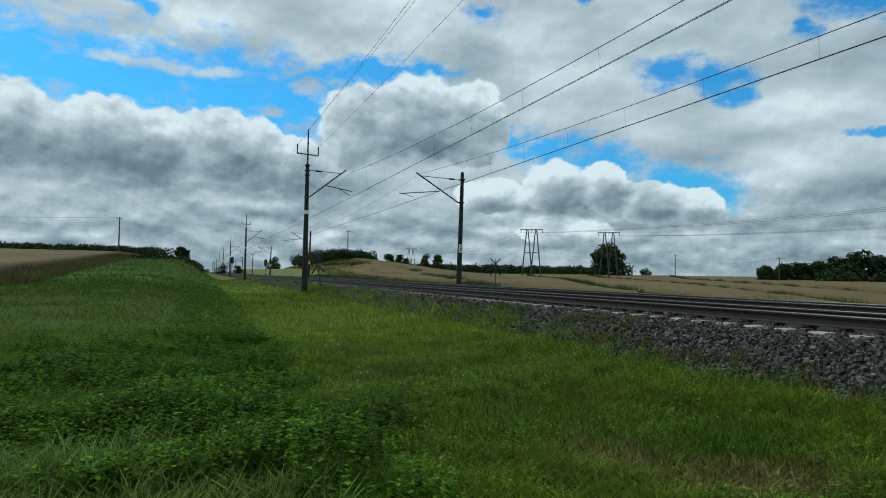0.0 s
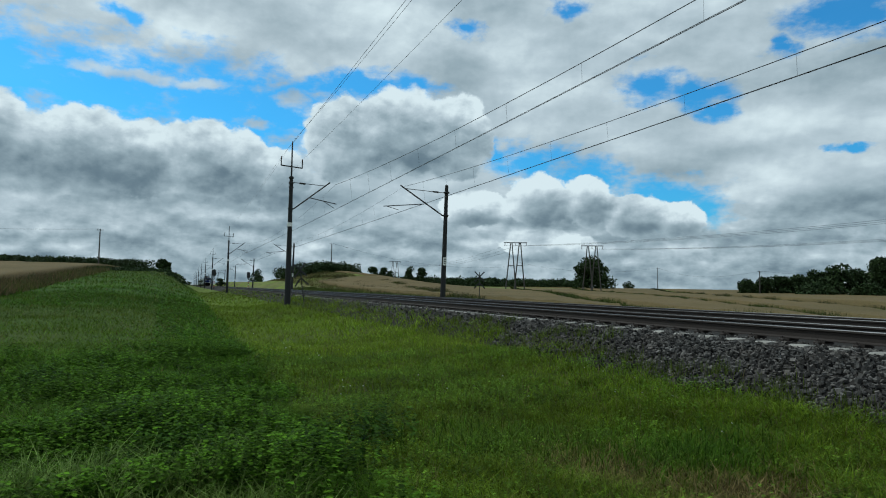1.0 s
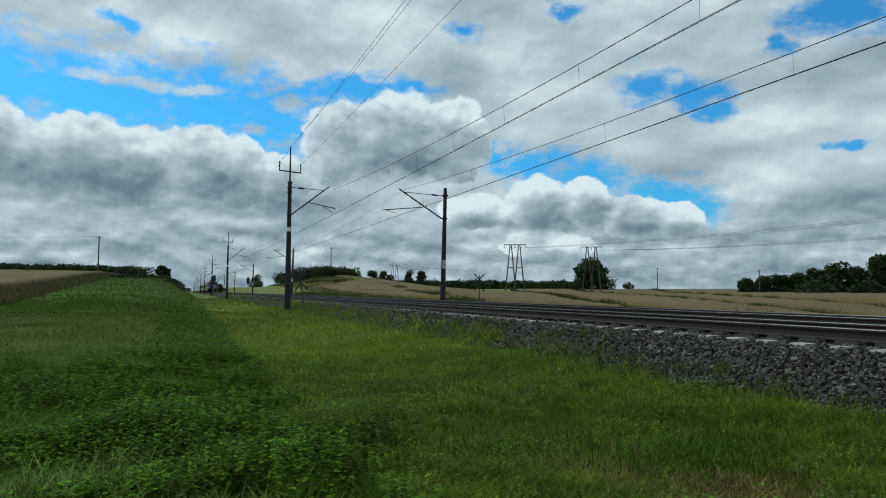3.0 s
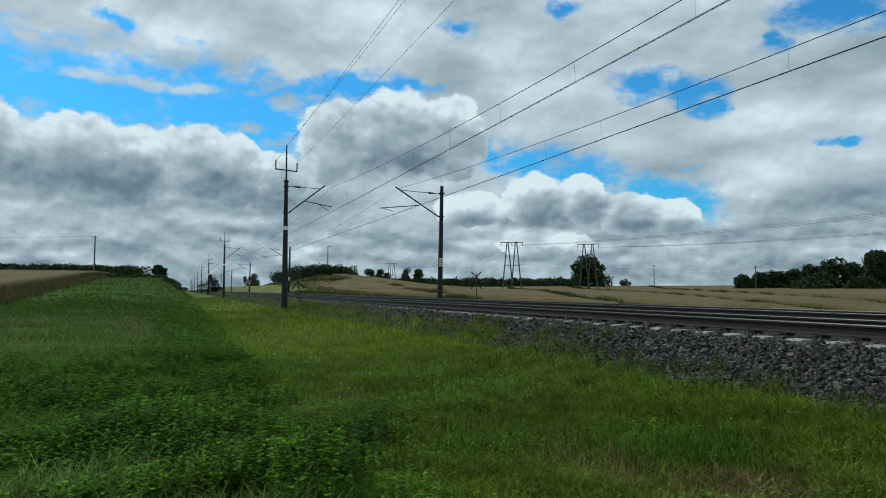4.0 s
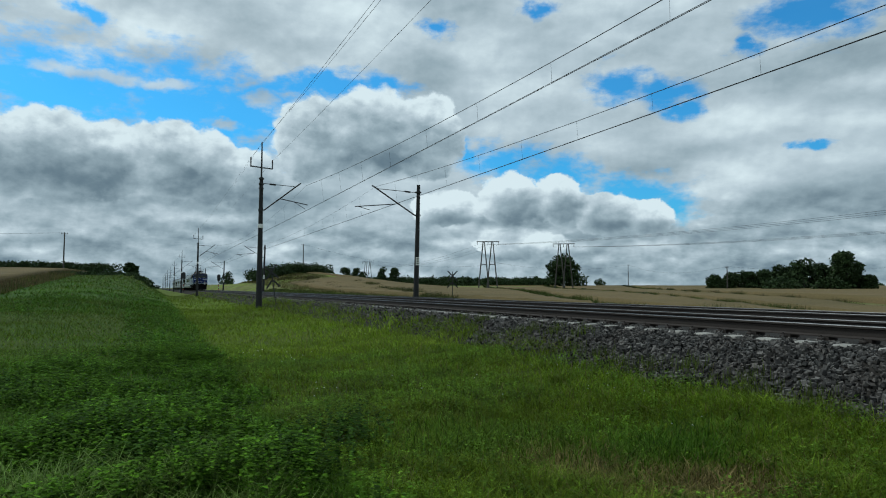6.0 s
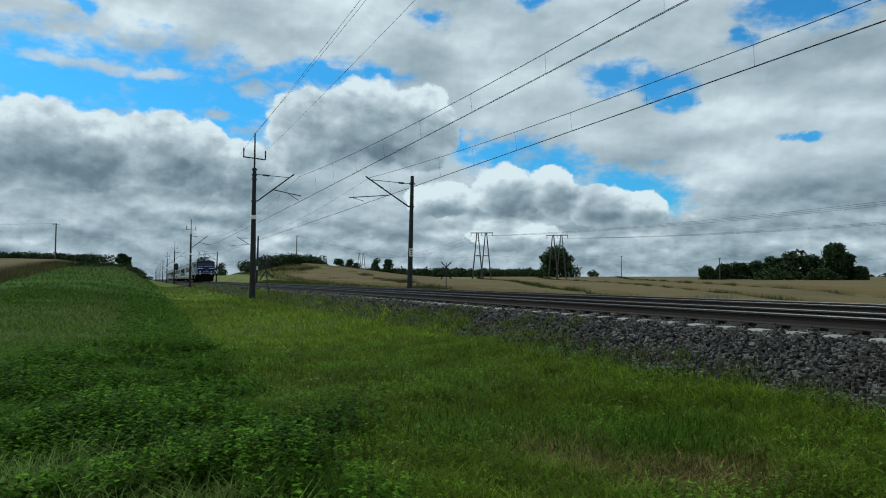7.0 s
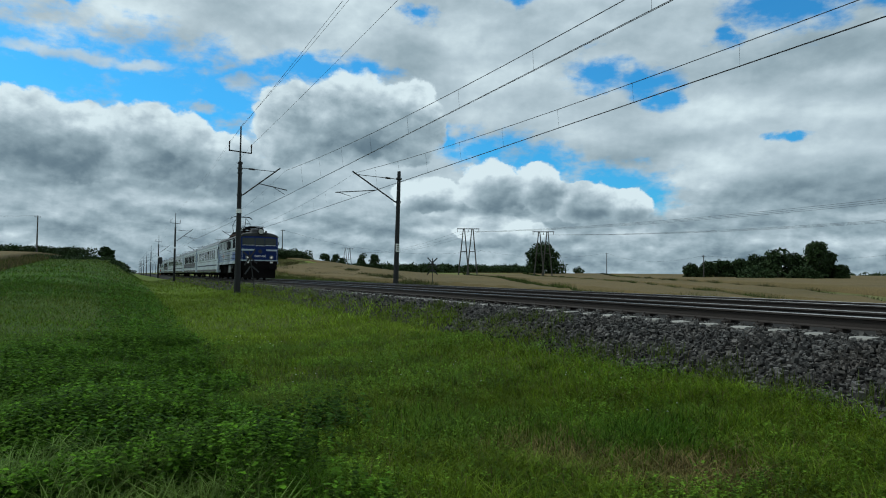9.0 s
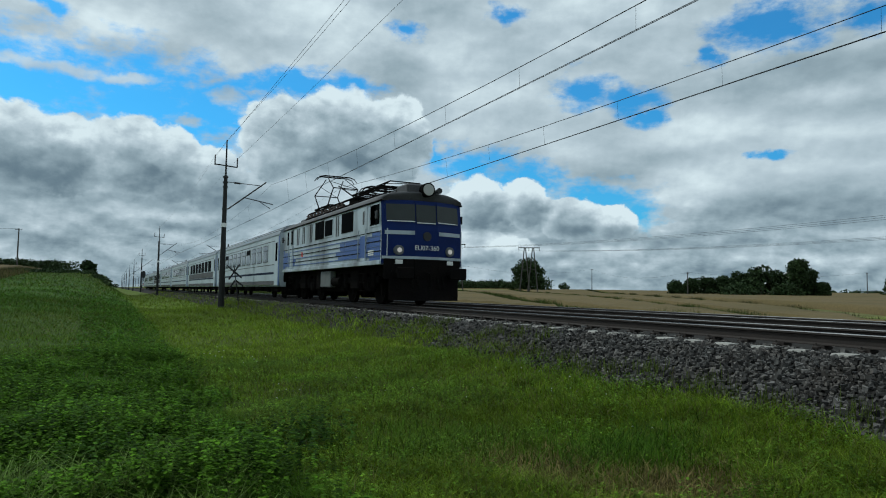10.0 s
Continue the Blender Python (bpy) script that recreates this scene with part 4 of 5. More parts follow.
def woods(label, spots, tall, seed, count, size, low=0.35):
    """A far belt of trees as one mass of leaf sprays."""
    r = random.Random(seed)
    L = []
    for heading, distance, w in spots:
        x, y = place(heading, distance)
        z = float(ground_z(x, y))
        for k in range(4):
            h = tall * r.uniform(low, 1.0)
            L.append(((x + r.uniform(-w, w), y + r.uniform(-w, w), z + h * 0.5), (w * r.uniform(0.5, 0.9), w * r.uniform(0.5, 0.9), h * 0.5)))
    return tagged(new("far_woods", leaf_cloud("far_woods", L, count, size, seed)), label, "woods", kind="stuff")


woods("dark green belt of far woods behind the wheat", [(13.5 + 0.28 * k, 560 + 25 * math.sin(k), 7) for k in range(70)], 9.4, 71, 40000, 0.8, 0.75)
woods("dark green conifer plantation beyond the left field", [(-18 + 0.2 * k, 300 + 8 * math.sin(k * 1.7), 3.5) for k in range(74)], 5.4, 72, 38000, 0.4, 0.8)
woods("dense green scrub on the low rise beside the track", [(7.6 + 0.13 * k, 205 + 6 * math.sin(k * 2.1), 2.2) for k in range(46)], 4.0, 73, 15000, 0.3)
woods("low scrub along the crest of the green rise", [(-7.5 + 0.19 * k, 128 + 5 * math.sin(k * 1.3), 1.1) for k in range(40)], 0.6, 74, 6000, 0.16)
woods("thin dark line of woods on the right horizon", [(55 + 0.4 * k, 620, 6) for k in range(24)], 6.0, 75, 6000, 0.8)

tree(-1.7, 150, 2.4, 3.0, "small dark rounded tree on the crest of the rise", 81, 16, 1500, trunk_share=0.0, sink=0.7)
tree(33.55, 255, 11.6, 14.5, "large dark oak tree standing in the wheat", 183, 22, 6500, trunk_share=0.14)
tree(36.6, 330, 3.6, 6.0, "low dark bush on the field horizon", 83, 7, 700, "bush", 0.05)
tree(15.0, 350, 9.2, 7.0, "slim dark tree on the field edge", 84, 30, 3200, trunk_share=0.0)
tree(15.9, 352, 9.4, 7.0, "dark tree in a small field group", 85, 30, 3200, trunk_share=0.0)
tree(16.5, 350, 7.6, 6.0, "short dark tree beside a power pylon", 86, 30, 3200, trunk_share=0.0)
tree(18.2, 345, 9.2, 7.6, "dark round tree on the field edge", 87, 30, 3200, trunk_share=0.0)
tree(19.2, 347, 8.8, 7.4, "dark tree with a ragged crown in the field", 88, 30, 3200, trunk_share=0.0)
tree(5.6, 330, 5.5, 8.0, "dark bushy tree beside the railway line", 89, 10, 1200, trunk_share=0.05)
tree(2.6, 330, 4.5, 5.0, "dark bush beyond the railway signal", 90, 8, 800, "bush", 0.05)
for k, (h, d, tall, wide, words, nm) in enumerate([
        (45.4, 200, 4.0, 5.4, "rounded green bush at the edge of the farm grove", "bush"),
        (46.6, 205, 4.6, 6.0, "grey-green leafy tree at the grove edge", "tree"),
        (47.8, 210, 5.0, 7.0, "green broadleaf tree in the farm grove", "tree"),
        (49.0, 212, 5.8, 7.5, "green spreading tree in the farm grove", "tree"),
        (50.3, 208, 7.0, 8.0, "tall dark oak in the farm grove", "tree"),
        (51.7, 206, 8.8, 9.6, "broad dark oak in the farm grove", "tree"),
        (52.9, 210, 7.4, 6.5, "dark green tree beside the farm house", "tree"),
        (54.3, 203, 10.8, 8.6, "tallest dark oak of the farm grove", "tree"),
        (55.0, 205, 8.0, 6.6, "tall dark leafy tree in the grove", "tree"),
        (55.9, 203, 4.2, 4.2, "small dark tree at the end of the grove", "tree"),
        (50.0, 196, 3.0, 9.0, "low green hedge bush before the grove", "bush"),
        (53.5, 196, 2.6, 8.0, "low grey-green shrub before the grove", "bush"),
        (60.5, 240, 6.0, 7.0, "dark round tree standing alone", "tree")]):
    tree(h, d, tall * 0.9, wide * 1.12, words, 91 + k, 20, 3400, nm, 0.02)


def margin(label, line, y0, y1, wide, tall, seed, count, colour=(0.060, 0.078, 0.022)):
    """Rough dark grass and weeds between two strips of crop."""
    r = np.random.RandomState(seed)
    y = r.uniform(y0, y1, count)
    x = np.array([line(v) for v in y]) + r.uniform(-wide, wide, count)
    h = tall * r.uniform(0.3, 1.1, count) * (0.8 + 0.4 * wave_noise(x, y, 0.5, seed + 3)).clip(0.3, 1.3)
    c = np.array(colour) * r.uniform(0.5, 1.2, (count, 1))
    blades("field_margin", label, x, y, h, r.uniform(0.015, 0.05, count) * (1 + y.clip(0, 120) / 60), c, seed + 1, 0.9, simple=True)


margin("dark rough grass margin between wheat strips", line_a, 20, 220, 1.0, 0.6, 400, 40000)
margin("dark grass line between the wheat strips", line_b, 12, 240, 0.55, 0.58, 410, 34000)
margin("dark brown weeds along the far wheat edge", line_c, 10, 240, 0.6, 0.65, 420, 30000, (0.055, 0.055, 0.025))
margin("dark weeds across the foot of the low rise", lambda y: np.interp(y, [46, 77, 115, 138], [20.5, 28.6, 36.3, 38.5]), 46, 138, 1.0, 0.9, 470, 9000, (0.055, 0.06, 0.024))
margin("green rough grass strip beside the ballast beyond the tracks", lambda y: 19.3 + 0.01 * y, 4, 140, 2.2, 0.4, 430, 20000)
margin("dry olive rough grass on the low rise beyond the tracks", lambda y: 28 + 0.02 * y, 60, 235, 7.0, 0.5, 440, 26000, (0.12, 0.105, 0.045))
margin("dark brown weeds on the bank of the low rise", lambda y: 24 + 0.05 * y + 2.5 * math.sin(y * 0.21), 90, 200, 1.6, 0.8, 450, 5000, (0.06, 0.055, 0.025))


def field_edge():
    """Dry brown weeds along the front and the side of the wheat on the rise."""
    r = np.random.RandomState(460)
    n = 16000
    y = 44.5 + 95 * r.uniform(0, 1, n) ** 1.4
    x = -11.4 - 0.02 * (y - 46) + r.uniform(-2.2, 1.2, n)
    x = np.concatenate([x, r.uniform(-48, -11, n)])
    y = np.concatenate([y, 45.5 + r.uniform(-2.0, 1.4, n) + 0.5 * np.sin(np.arange(n))])
    h = r.uniform(0.25, 0.85, 2 * n) * (0.85 + 0.4 * wave_noise(x, y, 0.8, 461)).clip(0.35, 1.3)
    c = np.where(r.uniform(0, 1, (2 * n, 1)) < 0.3, np.array([0.05, 0.075, 0.02]), np.array([0.115, 0.085, 0.045])) * r.uniform(0.5, 1.3, (2 * n, 1))
    blades("field_margin", "dry brown weeds along the edge of the wheat", x, y, h, r.uniform(0.03, 0.08, 2 * n), c, 462, 1.0, simple=True)


field_edge()


def dry_patches():
    r = np.random.RandomState(500)
    for cx, cy, sx, sy, n, words in ((3.5, 5.1, 0.34, 0.50, 1500, "dead straw-coloured grass patch beside the verge"), (4.1, 4.05, 0.42, 0.36, 1900, "flattened dead brown grass patch")):
        x, y = cx + r.normal(0, sx, n), cy + r.normal(0, sy, n)
        c = np.array([0.20, 0.155, 0.06]) * r.uniform(0.3, 1.4, (n, 1))
        blades("dry_grass", words, x, y, r.uniform(0.05, 0.17, n), np.full(n, 0.008), c, 501 + n, 2.2)
    x, y = np.concatenate([4.45 + r.normal(0, 0.45, 1800), 3.2 + r.normal(0, 0.5, 1200)]), np.concatenate([4.95 + r.normal(0, 0.35, 1800), 6.3 + r.normal(0, 0.5, 1200)])
    c = np.array([0.065, 0.13, 0.010]) * r.uniform(0.4, 1.5, (3000, 1))
    blades("rank_grass", "dark green rank grass tufts around dead patches", x, y, r.uniform(0.1, 0.26, 3000), np.full(3000, 0.011), c, 510, 1.4)


dry_patches()

# ---------------------------------------------------------------- poles, pylons, signs, house
def pylon(heading, distance, tall, turn, label):
    """A portal of two A-shaped timber legs with one long crossbar."""
    x, y = place(heading, distance)
    z = float(ground_z(x, y))
    p = thing("power_pylon", label, "pylon", "power pylons in the wheat", at=pose(x, y, z, 0, 0, turn))
    k = tall / 13.6
    for cx in (-1.2 * k, 1.2 * k):
        for dx in (-1.5 * k, 1.5 * k):
            bm = bmesh.new()
            tube(bm, (cx + dx, 0, -0.3), (cx + dx * 0.12, 0, tall - 0.2), 0.19 * k, 0.14 * k, 8)
            part("leg", bm, "wood", p)
        bm = bmesh.new()
        bar(bm, (cx - 0.82 * k, 0, tall * 0.52), (cx + 0.82 * k, 0, tall * 0.52), 0.16, 0.2)
        part("brace", bm, "wood", p)
    bm = bmesh.new()
    box(bm, -3.2 * k, 3.2 * k, -0.12, 0.12, tall - 0.22, tall, 0.03)
    part("crossbar", bm, "steel", p)
    for cx in (-3.0, 0.0, 3.0):
        bm = bmesh.new()
        for i in range(3):
            tube(bm, (cx * k, 0, tall - 0.35 - 0.25 * i), (cx * k, 0, tall - 0.5 - 0.25 * i), 0.1, 0.1, 8)
        tube(bm, (cx * k, 0, tall - 1.05), (cx * k, 0, tall - 0.22), 0.035)
        part("insulator", bm, "porcelain", p)
    return p


def pole(heading, distance, tall, label, arm=False):
    x, y = place(heading, distance)
    z = float(ground_z(x, y))
    p = thing("utility_pole", label, "pole", "utility poles", at=pose(x, y, z))
    bm = bmesh.new()
    tube(bm, (0, 0, -0.4), (0, 0, tall), 0.17, 0.11, 8)
    part("pole", bm, "wood", p)
    bm = bmesh.new()
    bar(bm, (-0.6, 0, tall - 0.3), (0.6, 0, tall - 0.3), 0.09, 0.09)
    part("crossarm", bm, "steel", p)
    for dx in (-0.55, 0.55):
        bm = bmesh.new()
        tube(bm, (dx, 0, tall - 0.27), (dx, 0, tall - 0.05), 0.05, 0.03)
        part("insulator", bm, "porcelain", p)
    return Vector((x, y, z + tall - 0.05))


def span(a, b, sag, r=0.02, label="thin sagging power wire across the fields"):
    bm = bmesh.new()
    wire_between(bm, a, b, sag, r, 12)
    tagged(part("power_wire", bm, "wire"), label, "wire", "field power wires")


pylon(27.2, 188, 13.6, -29, "dark double A-frame power pylon standing in the wheat")
pylon(33.6, 194, 13.2, -33, "dark double A-frame power pylon before an oak tree")
pylon(16.9, 372, 13.2, -18, "far double A-frame power pylon beside field trees")


def pylon_wires(h0, d0, t0, h1, d1, t1, sag):
    a, b = place(h0, d0), place(h1, d1)
    za, zb = float(ground_z(*a)) + t0 - 1.0, float(ground_z(*b)) + t1 - 1.0
    for o in (-3.0, 0.0, 3.0):
        span((a[0] + o * 0.87, a[1] - o * 0.5, za), (b[0] + o * 0.87, b[1] - o * 0.5, zb), sag)


pylon_wires(16.9, 372, 13.2, 27.2, 188, 13.6, 3.5)
pylon_wires(27.2, 188, 13.6, 72.0, 120, 15.5, 1.5)
pylon_wires(33.6, 194, 13.2, 75.0, 130, 13.0, 1.5)

tops = [pole(-6.3, 165, 8.6, "lone dark wooden utility pole above the field"),
        pole(-40, 150, 9, "dark wooden utility pole in the field"),
        pole(11.5, 200, 8.8, "dark wooden utility pole on the low rise"),
        pole(38.85, 285, 9.0, "thin grey utility pole on the horizon"),
        pole(46.4, 195, 6.4, "pale concrete utility pole before the grove"),
        pole(58.7, 260, 7.5, "thin grey utility pole beyond the grove")]
span(tops[0], tops[1], 2.0, 0.018)
span(tops[2], (*place(28.5, 230), 9.5), 3.5, 0.018)
span(tops[3], (*place(27.5, 240), 10.5), 2.5, 0.018)
span(tops[3], tops[4], 2.5, 0.018)
span(tops[4], tops[5], 1.5, 0.018)


def crossing_sign(x, y, lean, turn, label):
    """A double St Andrew's cross on a thin post, seen from behind."""
    z = float(stand_z(np.array([x]), np.array([y]))[0])
    s = thing("crossing_sign", label, "sign", "level crossing signs", at=pose(x, y, z, 0, lean, turn))
    bm = bmesh.new()
    tube(bm, (0, 0, -0.3), (0, 0, 2.45), 0.035, 0.035, 8)
    part("post", bm, "steel", s)
    for a, b in (((-0.42, 1.62), (0.42, 2.5)), ((-0.42, 2.5), (0.42, 1.62))):
        bm = bmesh.new()
        bar(bm, (a[0], 0.05 if a[1] < b[1] else 0.062, a[1]), (b[0], 0.05 if a[1] < b[1] else 0.062, b[1]), 0.012, 0.10)
        part("cross_board", bm, "steel", s, "dark grey metal back of a board")
    for sx in (-1, 1):
        bm = bmesh.new()
        bar(bm, (0.04 * sx, 0.05, 1.5), (0.46 * sx, 0.05, 1.05), 0.012, 0.10)
        part("chevron_board", bm, "steel", s, "dark grey metal back of a board")
    return s


crossing_sign(7.15, 43.5, -9, 12, "leaning dark level crossing cross beside the mast")
crossing_sign(23.6, 52.6, 0, -20, "dark level crossing cross beyond the tracks")


def signal(x, y, tall, label):
    z = float(stand_z(np.array([x]), np.array([y]))[0])
    s = thing("railway_signal", label, "signal", "railway signals", at=pose(x, y, z))
    bm = bmesh.new()
    tube(bm, (0, 0, -0.2), (0, 0, tall), 0.09, 0.07, 8)
    part("post", bm, "steel", s)
    for i in range(4):
        bm = bmesh.new()
        tube(bm, (0, 0, 0.6 + i * 0.55), (0, 0, 0.88 + i * 0.55), 0.105, 0.105, 8)
        part("band", bm, "white" if i % 2 else "red", s)
    bm = bmesh.new()
    pts = []
    for k in range(16):
        a = k / 16 * 6.283
        pts.append((0.45 * math.cos(a), tall + 0.3 + 0.5 * math.sin(a) + 0.45 * (1 if math.sin(a) > 0 else -1)))
    profile(bm, pts, -0.16, -0.12)
    part("backboard", bm, "black", s)
    bm = bmesh.new()
    box(bm, -0.25, 0.25, -0.12, 0.15, tall - 0.4, tall + 1.0, 0.05)
    part("lamp_case", bm, "black", s)
    for i in range(3):
        bm = bmesh.new()
        tube(bm, (0, -0.17, tall - 0.1 + i * 0.4), (0, -0.42, tall - 0.1 + i * 0.4), 0.13, 0.13, 10)
        part("visor", bm, "black", s)
    return s


signal(6.9, 186.0, 4.0, "dark railway signal with black lamp board by a mast")
signal(15.9, 190.0, 3.6, "dark railway signal with banded post beside tracks")

hx, hy = place(52.9, 222)
hz = float(ground_z(hx, hy))
house = thing("farm_house", "pale farm house with grey roof hidden among trees", "house", at=pose(hx, hy, hz, 0, 0, -25))
bm = bmesh.new()
profile(bm, [(-4, -0.3), (4, -0.3), (4, 3.2), (0, 6.6), (-4, 3.2)], -5, 5)
part("wall", bm, "render", house)
for sx in (-1, 1):
    bm = bmesh.new()
    bar(bm, (sx * 4.4, 0, 2.95), (0, 0, 6.72), 11.0, 0.14)
    part("roof", bm, "roof", house)
for wy in (-2.5, 2.5):
    bm = bmesh.new()
    box(bm, -4.05, -3.98, wy - 0.5, wy + 0.5, 1.0, 2.4)
    part("window", bm, "black", house)

# ---------------------------------------------------------------- train
TRAIN = []


def text_mesh(words, size, mat):
    cu = bpy.data.curves.new("letters", "FONT")
    cu.body, cu.size, cu.align_x, cu.align_y, cu.extrude = words, size, "CENTER", "CENTER", 0.004
    ob = bpy.data.objects.new("letters", cu)
    me = bpy.data.meshes.new_from_object(ob)
    bpy.data.objects.remove(ob)
    me.materials.append(M[mat])
    return me


def slab(bm, pts, depth, idx=0):
    """A flat polygon given in x, y, z, thickened along its normal."""
    vs = [bm.verts.new(p) for p in pts]
    f = bm.faces.new(vs)
    f.normal_update()
    n = f.normal * depth
    ws = [bm.verts.new(Vector(p) + n) for p in pts]
    fs = [f, bm.faces.new(ws[::-1])]
    for i in range(len(pts)):
        j = (i + 1) % len(pts)
        fs.append(bm.faces.new((vs[j], vs[i], ws[i], ws[j])))
    for q in fs:
        q.material_index = idx
    bmesh.ops.recalc_face_normals(bm, faces=fs)
    return bm


def wheelset(parent, y, r, mat="grime"):
    """An axle with two flanged wheels."""
    bm = bmesh.new()
    tube(bm, (-0.78, y, r), (0.78, y, r), 0.09, 0.09, 10)
    a = part("axle", bm, mat, parent)
    for sx in (-1, 1):
        bm = bmesh.new()
        tube(bm, (sx * 0.69, y, r), (sx * 0.82, y, r), r, r, 24)
        tube(bm, (sx * 0.69, y, r), (sx * 0.72, y, r), r + 0.03, r + 0.03, 24)
        tube(bm, (sx * 0.8, y, r), (sx * 0.86, y, r), 0.14, 0.12, 12)
        part("wheel", bm, "grime", a)


LOCO_SIDE = 1.48


def face_point(x, z):
    """The bowed end of the engine: flat in the middle, raked back to the corners and above the sills."""
    back = 0.0 if abs(x) < 0.42 else (abs(x) - 0.42) * 0.30
    return back + max(0.0, z - 2.5) * 0.13


def locomotive():
    t = thing("electric_locomotive", "blue and pale grey electric locomotive with raised pantograph and lit headlamps", "locomotive")
    zs, xs = (1.36, 1.62, 2.5, 3.50), (-1.48, -1.42, -0.42, 0.42, 1.42, 1.48)
    L = 14.7
    # shell: sides and the two bowed ends
    bm = bmesh.new()
    for end in (0, 1):
        rows = [[bm.verts.new((x, (face_point(x, z) if end == 0 else L - face_point(x, z)), z)) for x in xs] for z in zs]
        for a, b in zip(rows, rows[1:]):
            for i in range(5):
                f = bm.faces.new((a[i], a[i + 1], b[i + 1], b[i]) if end == 0 else (a[i + 1], a[i], b[i], b[i + 1]))
        if end == 0:
            first = rows
        else:
            for k in (0, 5):
                for j in range(3):
                    q = (first[j][k], rows[j][k], rows[j + 1][k], first[j + 1][k])
                    f = bm.faces.new(q if k else q[::-1])
                    f.material_index = 1
            for j in (0, 3):
                f = bm.faces.new([*first[j], *rows[j][::-1]])
                f.material_index = 1
    bmesh.ops.recalc_face_normals(bm, faces=bm.faces[:])
    part("body", bm, ["loco_blue", "loco_pale"], t, "deep blue ends and pale grey sides")
    # roof, arched and falling to the ends
    bm = bmesh.new()
    arc = [(-1.50, 3.47), (-1.46, 3.60), (-1.25, 3.73), (-0.9, 3.84), (-0.45, 3.90), (0, 3.92), (0.45, 3.90), (0.9, 3.84), (1.25, 3.73), (1.46, 3.60), (1.50, 3.47)]
    ring = []
    for y, k, lift in ((-0.02, 0.955, -0.16), (0.30, 0.985, -0.07), (1.0, 1.0, 0.0), (L - 1.0, 1.0, 0.0), (L - 0.30, 0.985, -0.07), (L + 0.02, 0.955, -0.16)):
        row = []
        for x, z in arc:
            yy = y
            if k < 0.96:
                yy = (face_point(x * k, 3.5) - 0.06) if y < 1 else L - face_point(x * k, 3.5) + 0.06
            row.append(bm.verts.new((x * k, yy, 3.47 + (z - 3.47) * (1 + lift * 2.2))))
        ring.append(row)
    for a, b in zip(ring, ring[1:]):
        for i in range(10):
            bm.faces.new((a[i], a[i + 1], b[i + 1], b[i]))
    for row in (ring[0], ring[-1]):
        bm.faces.new(row)
    bmesh.ops.recalc_face_normals(bm, faces=bm.faces[:])
    part("roof", bm, "loco_roof", t, "dusty grey arched roof", True)
    for sx in (-1, 1):
        bm = bmesh.new()
        box(bm, sx * 1.49 - 0.03, sx * 1.49 + 0.03, 0.35, L - 0.35, 3.44, 3.49)
        part("gutter", bm, "grime", t)
        bm = bmesh.new()
        box(bm, sx * 1.50 - 0.035, sx * 1.50 + 0.035, 0.34, L - 0.34, 1.33, 1.47, 0.01)
        part("sill", bm, "loco_pale", t)
        for k, z in enumerate((2.44, 2.29, 2.11, 1.94, 1.78, 1.62)):
            bm = bmesh.new()
            box(bm, sx * 1.488 - 0.012, sx * 1.488 + 0.012, 0.36, L - 0.36, z - 0.014, z + 0.014)
            part("ribbing", bm, "grime" if k % 2 == 0 else "loco_sky", t, "thin dark rib along the side")
        # blue livery that steps away from both ends
        for z0, z1, reach in ((2.31, 2.42, 1.2), (2.13, 2.27, 4.1), (1.96, 2.09, 4.6), (1.80, 1.92, 5.3), (1.64, 1.76, 5.0), (1.49, 1.60, 1.4)):
            for near in (True, False):
                y0, y1 = (0.40, reach) if near else (L - 0.55 * reach, L - 0.40)
                bm = bmesh.new()
                box(bm, sx * 1.484 - 0.006, sx * 1.484 + 0.006, y0, y1, z0, z1)
                part("livery_band", bm, "loco_sky", t, "mid blue livery band")
        # side windows
        for y0, y1, z0, z1 in ((0.50, 1.36, 2.68, 3.36), (3.30, 4.55, 2.70, 3.34), (5.80, 6.85, 2.68, 3.32), (7.10, 8.30, 2.68, 3.32), (12.35, 12.70, 2.70, 3.32), (13.2, 13.5, 2.68, 3.32)):
            bm = bmesh.new()
            box(bm, sx * 1.485 - 0.012, sx * 1.485 + 0.012, y0 - 0.06, y1 + 0.06, z0 - 0.06, z1 + 0.06, 0.005)
            w = part("side_window", bm, "grime" if y1 - y0 > 1.2 else "loco_pale", t)
            bm = bmesh.new()
            box(bm, sx * 1.497 - 0.006, sx * 1.497 + 0.006, y0, y1, z0, z1)
            part("pane", bm, "glass", w, "dark open window pane")
        bm = bmesh.new()
        box(bm, sx * 1.498 - 0.005, sx * 1.498 + 0.005, 0.86, 1.32, 2.72, 3.32)
        part("window_slide", bm, "loco_pale", t, "pale sliding cab window frame")
        # doors with hand rails and steps
        for y0 in (1.72, L - 2.42):
            bm = bmesh.new()
            box(bm, sx * 1.487 - 0.01, sx * 1.487 + 0.01, y0, y0 + 0.68, 1.5, 3.42, 0.004)
            d = part("door", bm, "loco_pale", t)
            bm = bmesh.new()
            box(bm, sx * 1.499 - 0.006, sx * 1.499 + 0.006, y0 + 0.26, y0 + 0.42, 2.78, 3.25)
            part("door_pane", bm, "loco_roof", d)
            if y0 < 5:
                bm = bmesh.new()
                box(bm, sx * 1.497 - 0.006, sx * 1.497 + 0.006, y0 + 0.03, y0 + 0.65, 1.62, 2.38)
                part("door_panel", bm, "loco_sky", d, "mid blue lower door panel")
